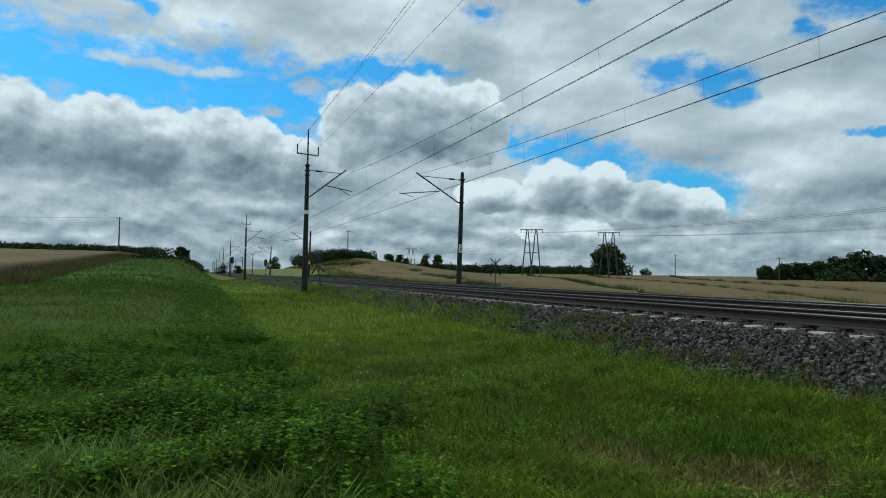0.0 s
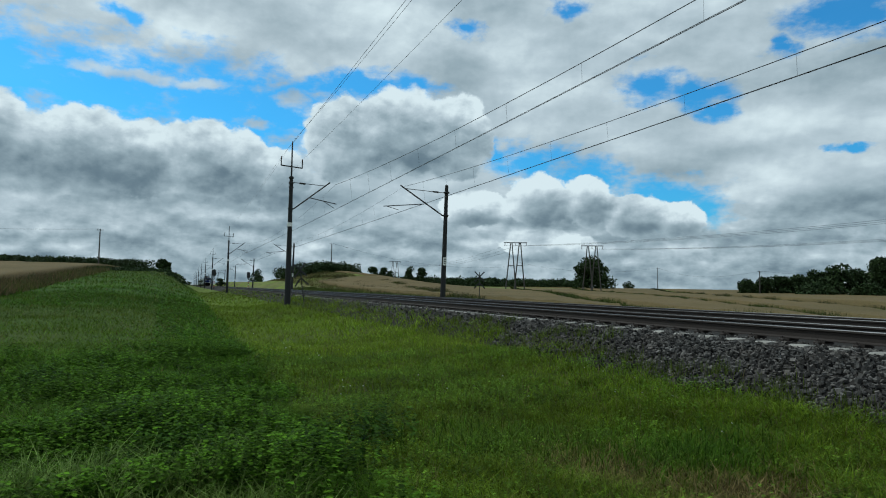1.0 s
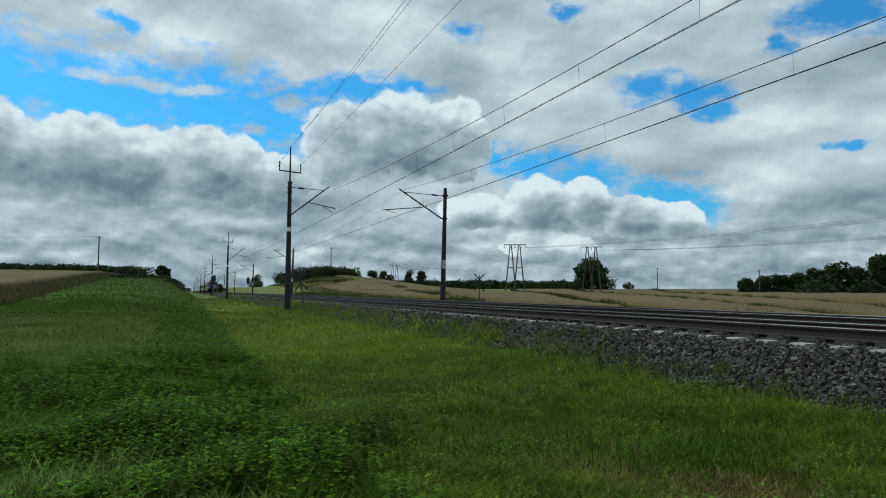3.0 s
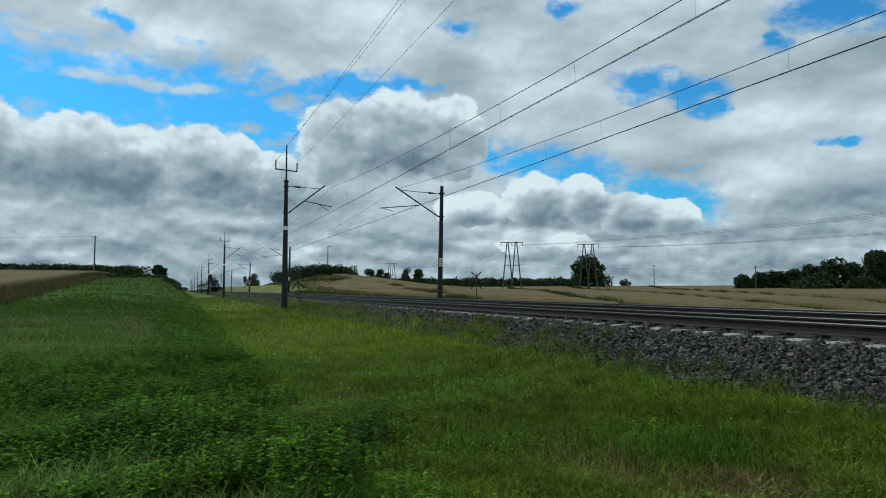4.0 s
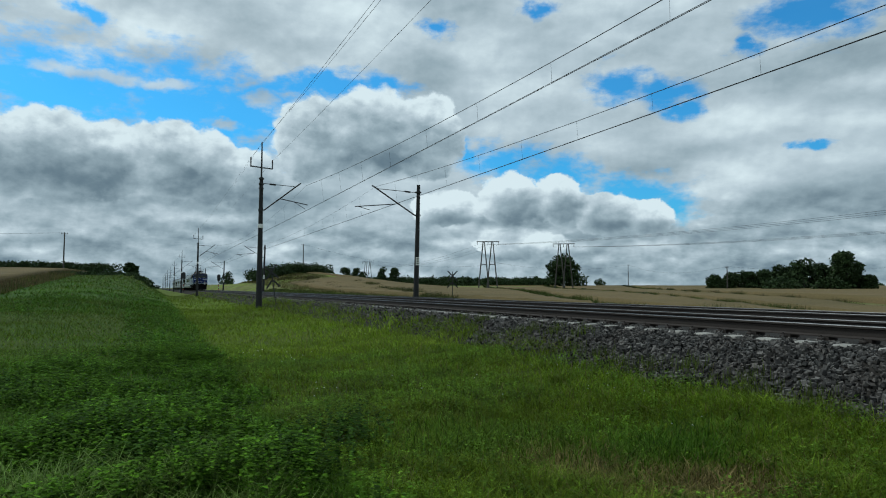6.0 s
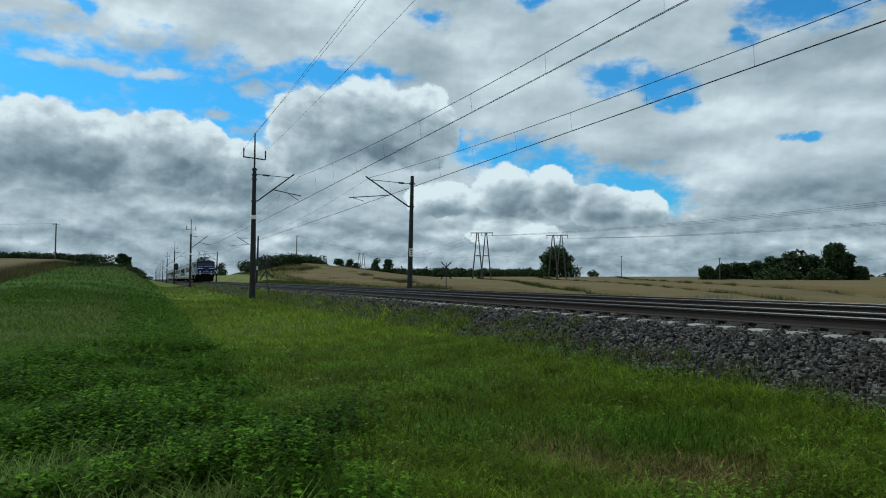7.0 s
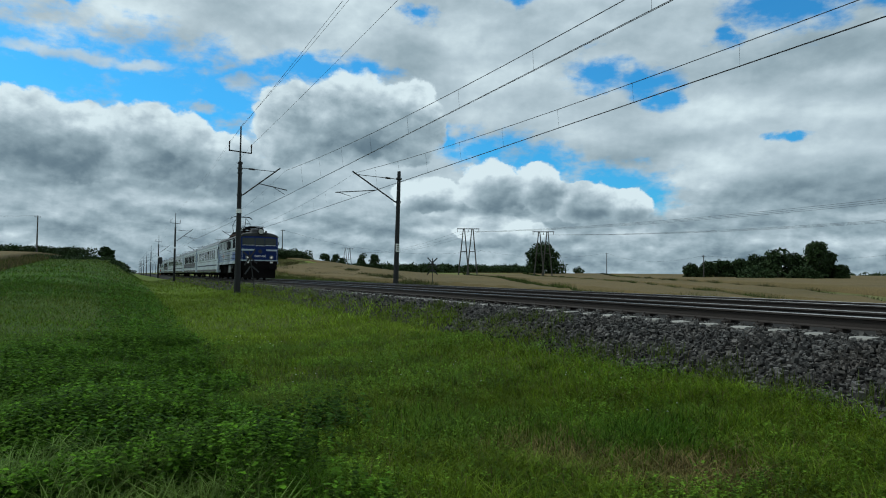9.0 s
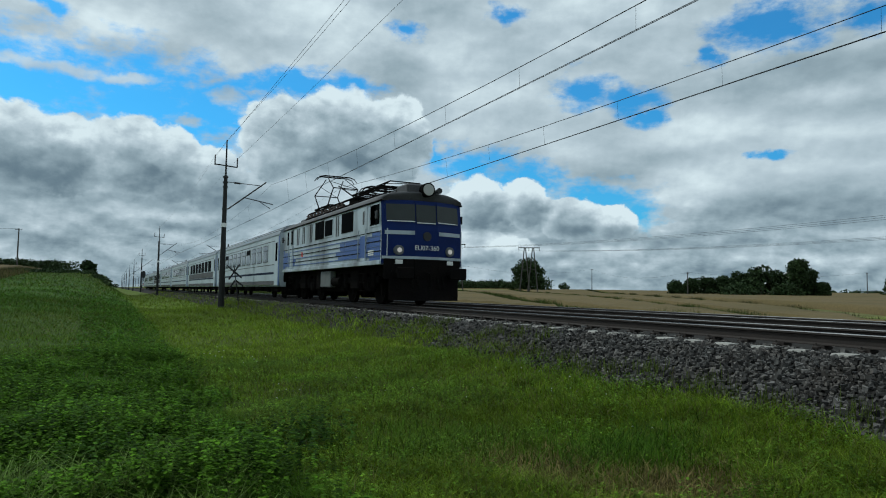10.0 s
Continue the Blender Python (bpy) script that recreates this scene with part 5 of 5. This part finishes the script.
            for yy in (y0 - 0.05, y0 + 0.73):
                bm = bmesh.new()
                tube(bm, (sx * 1.55, yy, 1.5), (sx * 1.55, yy, 2.6), 0.018, 0.018, 6)
                for zz in (1.52, 2.58):
                    tube(bm, (sx * 1.47, yy, zz), (sx * 1.55, yy, zz), 0.015, 0.015, 6)
                part("hand_rail", bm, "loco_pale", t)
            bm = bmesh.new()
            for i in range(3):
                box(bm, sx * 1.44 - 0.1, sx * 1.44 + 0.1, y0 + 0.1, y0 + 0.58, 0.45 + 0.3 * i, 0.48 + 0.3 * i)
            for yy in (y0 + 0.1, y0 + 0.58):
                bar(bm, (sx * 1.44, yy, 0.42), (sx * 1.44, yy, 1.36), 0.03, 0.03)
            part("steps", bm, "grime", t)
        # ventilation louvres
        for y0 in (5.0, 8.9, 10.2, 11.2):
            for i in range(2):
                bm = bmesh.new()
                box(bm, sx * 1.487 - 0.012, sx * 1.487 + 0.012, y0 + i * 0.26, y0 + i * 0.26 + 0.07, 2.58, 3.36)
                part("louvre", bm, "loco_roof", t)
        bm = bmesh.new()
        box(bm, sx * 1.492 - 0.004, sx * 1.492 + 0.004, 4.2, 4.75, 1.98, 2.26)
        part("marking", bm, "loco_sky", t, "blue marking panel")
        for i in range(3):
            bm = bmesh.new()
            box(bm, sx * 1.494 - 0.006, sx * 1.494 + 0.006, 1.0, 1.55, 1.66 + i * 0.07, 1.70 + i * 0.07)
            part("lettering_bar", bm, "white", t, "small white lettering bar")
        bm = bmesh.new()
        box(bm, sx * 1.494 - 0.005, sx * 1.494 + 0.005, 10.4, 10.7, 1.98, 2.2)
        part("marking", bm, "red", t, "small red marking")
        # gear under the floor
        bm = bmesh.new()
        box(bm, sx * 1.30 - 0.12, sx * 1.30 + 0.12, 6.15, 7.6, 0.58, 1.24, 0.03)
        part("equipment_box", bm, "box_grey", t, "grey equipment box under the side")
        bm = bmesh.new()
        box(bm, sx * 1.28 - 0.1, sx * 1.28 + 0.1, 7.8, 8.4, 0.5, 1.25, 0.03)
        part("battery_box", bm, "grime", t)
        bm = bmesh.new()
        tube(bm, (sx * 1.28, 5.0, 0.8), (sx * 1.28, 6.0, 0.8), 0.18, 0.18, 12)
        part("air_tank", bm, "grime", t)
        for bog in (3.6, 11.1):
            bm = bmesh.new()
            box(bm, sx * 1.12 - 0.07, sx * 1.12 + 0.07, bog - 2.3, bog + 2.3, 0.72, 0.98, 0.03)
            for d in (-1.525, 1.525):
                box(bm, sx * 1.15 - 0.12, sx * 1.15 + 0.12, bog + d - 0.2, bog + d + 0.2, 0.42, 0.82, 0.04)
                tube(bm, (sx * 1.2, bog + d - 0.42, 0.55), (sx * 1.2, bog + d - 0.42, 1.1), 0.1, 0.1, 10)
                tube(bm, (sx * 1.2, bog + d + 0.42, 0.55), (sx * 1.2, bog + d + 0.42, 1.1), 0.1, 0.1, 10)
                bar(bm, (sx * 1.05, bog + d - 0.85, 0.3), (sx * 1.05, bog + d - 0.6, 1.0), 0.06, 0.12)
            box(bm, sx * 1.18 - 0.1, sx * 1.18 + 0.1, bog - 0.45, bog + 0.45, 0.5, 1.2, 0.05)
            part("bogie_frame", bm, "grime", t)
    bm = bmesh.new()
    box(bm, -1.1, 1.1, 0.4, L - 0.4, 0.95, 1.36)
    part("underframe", bm, "grime", t)
    bm = bmesh.new()
    box(bm, -0.85, 0.85, 5.9, 8.8, 0.40, 0.97, 0.05)
    part("transformer_case", bm, "grime", t)
    for bog in (3.6, 11.1):
        for d in (-0.95, 0.95):
            bm = bmesh.new()
            tube(bm, (-0.6, bog + d, 0.62), (0.6, bog + d, 0.62), 0.42, 0.42, 12)
            part("traction_motor", bm, "grime", t)
        for d in (-1.525, 1.525):
            wheelset(t, bog + d, 0.625)
    # the ends: windows, lamps, bands, buffers, plough
    for end in (0, 1):
        e = t
        flip = (lambda p: p) if end == 0 else (lambda p: Vector((-p[0], L - p[1], p[2])))

        def plate(name, x0, x1, z0, z1, depth, mat, parent=None, label="", lift=0.0):
            cut = [x0, x1]
            for b in (-0.42, 0.42):
                if x0 + 0.02 < b < x1 - 0.02:
                    cut.append(b)
            cut.sort()
            bm = bmesh.new()
            for a, b in zip(cut, cut[1:]):
                pts = [(a, face_point(a, z0) - lift, z0), (b, face_point(b, z0) - lift, z0), (b, face_point(b, z1) - lift, z1), (a, face_point(a, z1) - lift, z1)]
                slab(bm, [flip(Vector(p)) for p in pts], depth)
            return part(name, bm, mat, parent or e, label)
        for x0, x1, z0 in ((-1.32, -0.40, 2.80), (-0.36, 0.36, 2.76), (0.40, 1.32, 2.80)):
            w = plate("windscreen", x0 - 0.05, x1 + 0.05, z0 - 0.05, 3.41, 0.018, "loco_blue")
            plate("pane", x0, x1, z0, 3.36, 0.028, "windscreen", w, "dark windscreen pane")
            plate("sill_strip", x0 + 0.02, x1 - 0.02, z0 - 0.035, z0 - 0.005, 0.034, "white", w, "pale window sill strip")
        for x0, x1 in ((-1.38, -0.42), (0.48, 1.40)):
            plate("front_band", x0, x1, 2.34, 2.47, 0.012, "loco_pale", None, "pale grey band")
        plate("waist_band", -1.46, 1.46, 1.53, 1.62, 0.03, "loco_pale", None, "pale grey band")
        plate("buffer_beam", -1.40, 1.40, 0.86, 1.53, 0.05, "grime", None, "black buffer beam")
        for sx in (-1, 1):
            x = sx * 0.93
            y = face_point(x, 1.8)
            bm = bmesh.new()
            tube(bm, flip(Vector((x, y + 0.12, 1.82))), flip(Vector((x, y - 0.09, 1.82))), 0.175, 0.16, 20)
            h = part("headlamp", bm, "box_grey", e, "grey headlamp ring")
            bm = bmesh.new()
            tube(bm, flip(Vector((x, y - 0.085, 1.82))), flip(Vector((x, y - 0.105, 1.82))), 0.085, 0.075, 20)
            part("lens", bm, ["lamp_on" if end == 0 else "chrome"], h)
            bm = bmesh.new()
            p, q = flip(Vector((x - 0.12, y - 0.10, 1.36))), flip(Vector((x + 0.12, y + 0.05, 1.50)))
            box(bm, min(p.x, q.x), max(p.x, q.x), min(p.y, q.y), max(p.y, q.y), 1.36, 1.50, 0.01)
            part("lamp_bracket", bm, "white", e, "small white bracket box")
            # buffer: plate, barrel and head
            bm = bmesh.new()
            for y0, y1, r0 in ((0.3, 0.1, 0.24), (0.12, -0.28, 0.15), (-0.25, -0.50, 0.115)):
                tube(bm, flip(Vector((sx * 0.95, y0, 1.05))), flip(Vector((sx * 0.95, y1, 1.05))), r0, r0, 16)
            b = part("buffer", bm, "grime", e)
            bm = bmesh.new()
            a, c = flip(Vector((sx * 0.95 - 0.30, -0.50, 0.86))), flip(Vector((sx * 0.95 + 0.30, -0.57, 1.24)))
            box(bm, min(a.x, c.x), max(a.x, c.x), min(a.y, c.y), max(a.y, c.y), 0.86, 1.24, 0.03)
            part("buffer_head", bm, "grime", b)
            bm = bmesh.new()
            tube(bm, flip(Vector((sx * 1.36, y - 0.06, 1.62))), flip(Vector((sx * 1.36, y - 0.06, 2.52))), 0.016, 0.016, 6)
            part("hand_rail", bm, "loco_pale", e)
            bm = bmesh.new()
            p = flip(Vector((sx * 1.58, 0.55, 2.98)))
            box(bm, p.x - 0.03, p.x + 0.03, p.y - 0.09, p.y + 0.09, 2.84, 3.12, 0.02)
            tube(bm, (p.x, p.y, 2.98), (p.x - (0.12 if p.x > 0 else -0.12), p.y, 2.98), 0.015, 0.015, 6)
            part("mirror", bm, "black", e)
        # plough
        bm = bmesh.new()
        for sx in (-1, 1):
            slab(bm, [flip(Vector(p)) for p in ((0, -0.28, 0.16), (sx * 1.26, 0.14, 0.16), (sx * 1.26, 0.14, 0.86), (0, -0.16, 0.86))], 0.03)
        part("plough", bm, "grime", e, "black plough plate below the buffers")
        bm = bmesh.new()
        bar(bm, flip(Vector((0, -0.1, 1.05))), flip(Vector((0, -0.42, 0.98))), 0.1, 0.12)
        bar(bm, flip(Vector((0, -0.40, 1.02))), flip(Vector((0, -0.40, 0.6))), 0.05, 0.09)
        part("coupling", bm, "grime", e)
        for x in (-0.55, -0.35, 0.4, 0.58):
            bm = bmesh.new()
            tube(bm, flip(Vector((x, -0.08, 0.95))), flip(Vector((x, -0.26, 0.55))), 0.03, 0.03, 8)
            part("air_hose", bm, "grime", e)
        # roof lamp
        bm = bmesh.new()
        p = flip(Vector((0, 0.75, 3.85)))
        box(bm, -0.62, 0.30, p.y - 0.5, p.y + 0.5, 3.72, 4.10, 0.06)
        part("lamp_housing", bm, "loco_roof", e)
        bm = bmesh.new()
        tube(bm, flip(Vector((0.05, 0.3, 3.88))), flip(Vector((0.05, -0.02, 3.88))), 0.23, 0.24, 20)
        h = part("top_lamp", bm, "grime", e)
        bm = bmesh.new()
        tube(bm, flip(Vector((0.05, -0.015, 3.88))), flip(Vector((0.05, -0.03, 3.88))), 0.2, 0.19, 20)
        part("lens", bm, ["lamp_dim" if end == 0 else "chrome"], h)
        bm = bmesh.new()
        tube(bm, flip(Vector((0.42, 0.25, 3.86))), flip(Vector((0.42, -0.1, 3.86))), 0.05, 0.1, 12)
        part("horn", bm, "black", e)
    # class mark on the front
    ob = new("class_mark", text_mesh("EU07-360", 0.225, "white"))
    ob.parent = t
    ob.matrix_local = pose(0.03, -0.012, 1.90, 90, 0, 0)
    bm = bmesh.new()
    tube(bm, (0.03, 0.01, 2.30), (0.03, -0.03, 2.30), 0.16, 0.15, 16)
    part("emblem", bm, "black", t, "dark round emblem plate")
    # roof gear
    bm = bmesh.new()
    box(bm, -0.85, 0.85, 2.2, L - 2.2, 3.88, 3.97, 0.02)
    part("roof_walk", bm, "grime", t)
    for y in np.arange(7.3, 12.9, 0.62):
        for sx in (-0.62, 0.62):
            bm = bmesh.new()
            tube(bm, (sx, y, 3.95), (sx, y, 4.22), 0.08, 0.05, 8)
            tube(bm, (sx, y, 4.02), (sx, y, 4.07), 0.11, 0.11, 8)
            tube(bm, (sx, y, 4.12), (sx, y, 4.17), 0.1, 0.1, 8)
            part("roof_insulator", bm, "porcelain", t)
    for x in (-0.62, 0.62):
        bm = bmesh.new()
        bar(bm, (x, 2.4, 4.24), (x, 12.9, 4.24), 0.06, 0.06)
        part("bus_bar", bm, "grime", t)
    bm = bmesh.new()
    box(bm, -0.5, 0.5, 5.6, 6.8, 3.95, 4.3, 0.05)
    part("resistor_box", bm, "grime", t)
    pantograph(t, 10.4, 5.84)
    pantograph(t, 4.0, 4.46)
    TRAIN.append((t, 0.0))
    return t


def pantograph(parent, y, top):
    """A diamond pantograph; a low top folds it."""
    base, knee = 4.34, 4.34 + (top - 4.34) * 0.5
    reach = 1.55 if top > 5 else 2.1
    bm = bmesh.new()
    for x in (-0.62, 0.62):
        bar(bm, (x, y - 1.25, base), (x, y + 1.25, base), 0.07, 0.07)
    for dy in (-1.2, 0.0, 1.2):
        bar(bm, (-0.62, y + dy, base), (0.62, y + dy, base), 0.07, 0.07)
    p = part("pantograph", bm, "grime", parent, "raised diamond pantograph" if top > 5 else "folded diamond pantograph")
    for s in (-1, 1):
        for x in (-0.58, 0.58):
            bm = bmesh.new()
            tube(bm, (x, y + s * 0.75, base + 0.05), (x, y + s * reach, knee), 0.03, 0.026, 6)
            part("lower_arm", bm, "grime", p)
            bm = bmesh.new()
            tube(bm, (x, y + s * reach, knee), (x * 0.72, y + s * 0.18, top - 0.12), 0.024, 0.02, 6)
            part("upper_arm", bm, "grime", p)
        bm = bmesh.new()
        tube(bm, (-0.58, y + s * reach, knee), (0.58, y + s * reach, knee), 0.022, 0.022, 6)
        tube(bm, (-0.5, y + s * (0.3 + reach) / 2, (knee + top) / 2), (0.55, y + s * reach, knee), 0.014, 0.014, 6)
        part("cross_tube", bm, "grime", p)
        bm = bmesh.new()
        tube(bm, (-0.62, y + s * 0.2, top), (0.62, y + s * 0.2, top), 0.03, 0.03, 6)
        for x in (-1, 1):
            tube(bm, (x * 0.62, y + s * 0.2, top), (x * 0.85, y + s * 0.2, top - 0.06), 0.024, 0.022, 6)
            tube(bm, (x * 0.85, y + s * 0.2, top - 0.06), (x * 0.98, y + s * 0.2, top - 0.24), 0.022, 0.016, 6)
        part("collector_strip", bm, "grime", p)


def coach(behind, label, diner=False):
    """A long saloon coach with an arched roof, windows with hopper lights and end doors."""
    t = thing("passenger_coach", label, "coach", "passenger coaches")
    L, W = 24.3, 1.41
    bm = bmesh.new()
    profile(bm, [(-W + 0.10, 0.62), (W - 0.10, 0.62), (W, 0.95), (W, 3.35), (W - 0.05, 3.50), (-W + 0.05, 3.50), (-W, 3.35), (-W, 0.95)], 0.25, L - 0.25)
    part("body", bm, "coach_pale", t)
    bm = bmesh.new()
    arc = [(W * math.cos(a), 3.44 + 0.62 * math.sin(a)) for a in [i / 14 * math.pi for i in range(15)]]
    profile(bm, arc, 0.28, L - 0.28)
    part("roof", bm, "coach_roof", t, "silver grey arched roof", False)
    for a in (0.35, 0.62, 0.9):
        for sx in (-1, 1):
            bm = bmesh.new()
            tube(bm, (sx * W * math.cos(a), 0.3, 3.44 + 0.62 * math.sin(a)), (sx * W * math.cos(a), L - 0.3, 3.44 + 0.62 * math.sin(a)), 0.018, 0.018, 6)
            part("roof_rib", bm, "loco_roof", t)
    for k in range(4):
        bm = bmesh.new()
        box(bm, -0.25, 0.25, 3.5 + k * 5.6, 3.9 + k * 5.6, 4.0, 4.16, 0.03)
        part("roof_vent", bm, "grime", t)
    for y in (0.0, L - 0.25):
        bm = bmesh.new()
        box(bm, -0.75, 0.75, y, y + 0.25, 0.9, 3.3, 0.05)
        part("gangway", bm, "black", t)
    for sx in (-1, 1):
        bm = bmesh.new()
        box(bm, sx * W - 0.006, sx * W + 0.006, 1.6, L - 1.6, 1.30, 1.42)
        part("stripe", bm, "coach_blue", t, "thin dark blue stripe")
        if diner:
            bm = bmesh.new()
            box(bm, sx * W - 0.005, sx * W + 0.005, 1.9, L - 1.9, 1.44, 1.95)
            part("stripe", bm, "loco_roof", t, "broad blue grey band")
        for z0, z1, m, words in ((1.80, 1.84, "loco_roof", "thin grey line below the windows"), (0.70, 0.92, "loco_roof", "dirty grey lower skirt"), (3.10, 3.14, "loco_roof", "thin grey line above the windows")):
            bm = bmesh.new()
            box(bm, sx * W - 0.004, sx * W + 0.004, 1.5, L - 1.5, z0, z1)
            part("line", bm, m, t, words)
        for y0 in (0.27, L - 0.52):
            bm = bmesh.new()
            box(bm, sx * W - 0.008, sx * W + 0.008, y0, y0 + 0.25, 0.66, 3.34)
            part("end_stripe", bm, "loco_sky", t, "mid blue upright stripe")
        bm = bmesh.new()
        box(bm, sx * W - 0.02, sx * W + 0.02, 0.3, L - 0.3, 3.40, 3.46)
        part("gutter", bm, "coach_roof", t)
        n, w = (10, 1.42) if not diner else (7, 2.1)
        pitch = (L - 6.0) / n
        for k in range(n):
            y = 3.0 + pitch * (k + 0.5)
            bm = bmesh.new()
            box(bm, sx * W - 0.012, sx * W + 0.012, y - w / 2, y + w / 2, 2.00, 2.98, 0.006)
            f = part("window", bm, "grime" if diner else "loco_roof", t)
            bm = bmesh.new()
            box(bm, sx * W - 0.018, sx * W + 0.018, y - w / 2 + 0.04, y + w / 2 - 0.04, 2.04, 2.64)
            part("pane", bm, "glass" if diner else "coach_glass", f)
            bm = bmesh.new()
            box(bm, sx * W - 0.020, sx * W + 0.020, y - w / 2 + 0.04, y + w / 2 - 0.04, 2.68, 2.94)
            part("hopper_pane", bm, "glass" if diner or k in (3, 8) else "coach_glass", f)
        for y0 in (0.55, L - 1.4):
            bm = bmesh.new()
            box(bm, sx * W - 0.014, sx * W + 0.014, y0, y0 + 0.85, 0.68, 3.3, 0.005)
            d = part("door", bm, "coach_pale", t)
            bm = bmesh.new()
            box(bm, sx * W - 0.020, sx * W + 0.020, y0 + 0.2, y0 + 0.65, 2.0, 3.0)
            part("door_pane", bm, "glass", d)
            bm = bmesh.new()
            box(bm, sx * 1.3 - 0.1, sx * 1.3 + 0.1, y0 + 0.05, y0 + 0.8, 0.42, 0.48)
            part("step", bm, "grime", t)
        for y0, y1 in ((6.0, 7.6), (9.0, 11.2), (13.0, 13.9), (15.6, 17.4)):
            bm = bmesh.new()
            box(bm, sx * 1.15 - 0.12, sx * 1.15 + 0.12, y0, y1, 0.42, 0.8, 0.03)
            part("under_box", bm, "grime", t)
        for bog in (3.0, L - 3.0):
            bm = bmesh.new()
            box(bm, sx * 1.05 - 0.06, sx * 1.05 + 0.06, bog - 1.7, bog + 1.7, 0.45, 0.68, 0.03)
            for d in (-1.25, 1.25):
                box(bm, sx * 1.08 - 0.1, sx * 1.08 + 0.1, bog + d - 0.16, bog + d + 0.16, 0.3, 0.6, 0.03)
            part("bogie_frame", bm, "grime", t)
    bm = bmesh.new()
    box(bm, -1.0, 1.0, 0.6, L - 0.6, 0.34, 0.7)
    part("underframe", bm, "grime", t)
    for bog in (3.0, L - 3.0):
        for d in (-1.25, 1.25):
            wheelset(t, bog + d, 0.46)
    TRAIN.append((t, behind))
    return t


locomotive()
first = coach(15.35, "light grey passenger coach with blue stripe behind the locomotive")
diner = coach(15.35 + 24.75, "light grey dining coach with wide dark windows", True)
for k in range(2, 7):
    c = copy_thing(first if k != 4 else diner, pose(0, 0, 0))
    tagged(c, "light grey passenger coach with blue stripe in the train")
    TRAIN.append((c, 15.35 + 24.75 * k))


def motions():
    for vehicle, behind in TRAIN:
        walk(vehicle, [(t, pose(NEAR, 20.2 + 34.35 * (10 - t) + behind, 0)) for t in (0.0, 2.5, 5.0, 7.5, 10.0)])


motions()
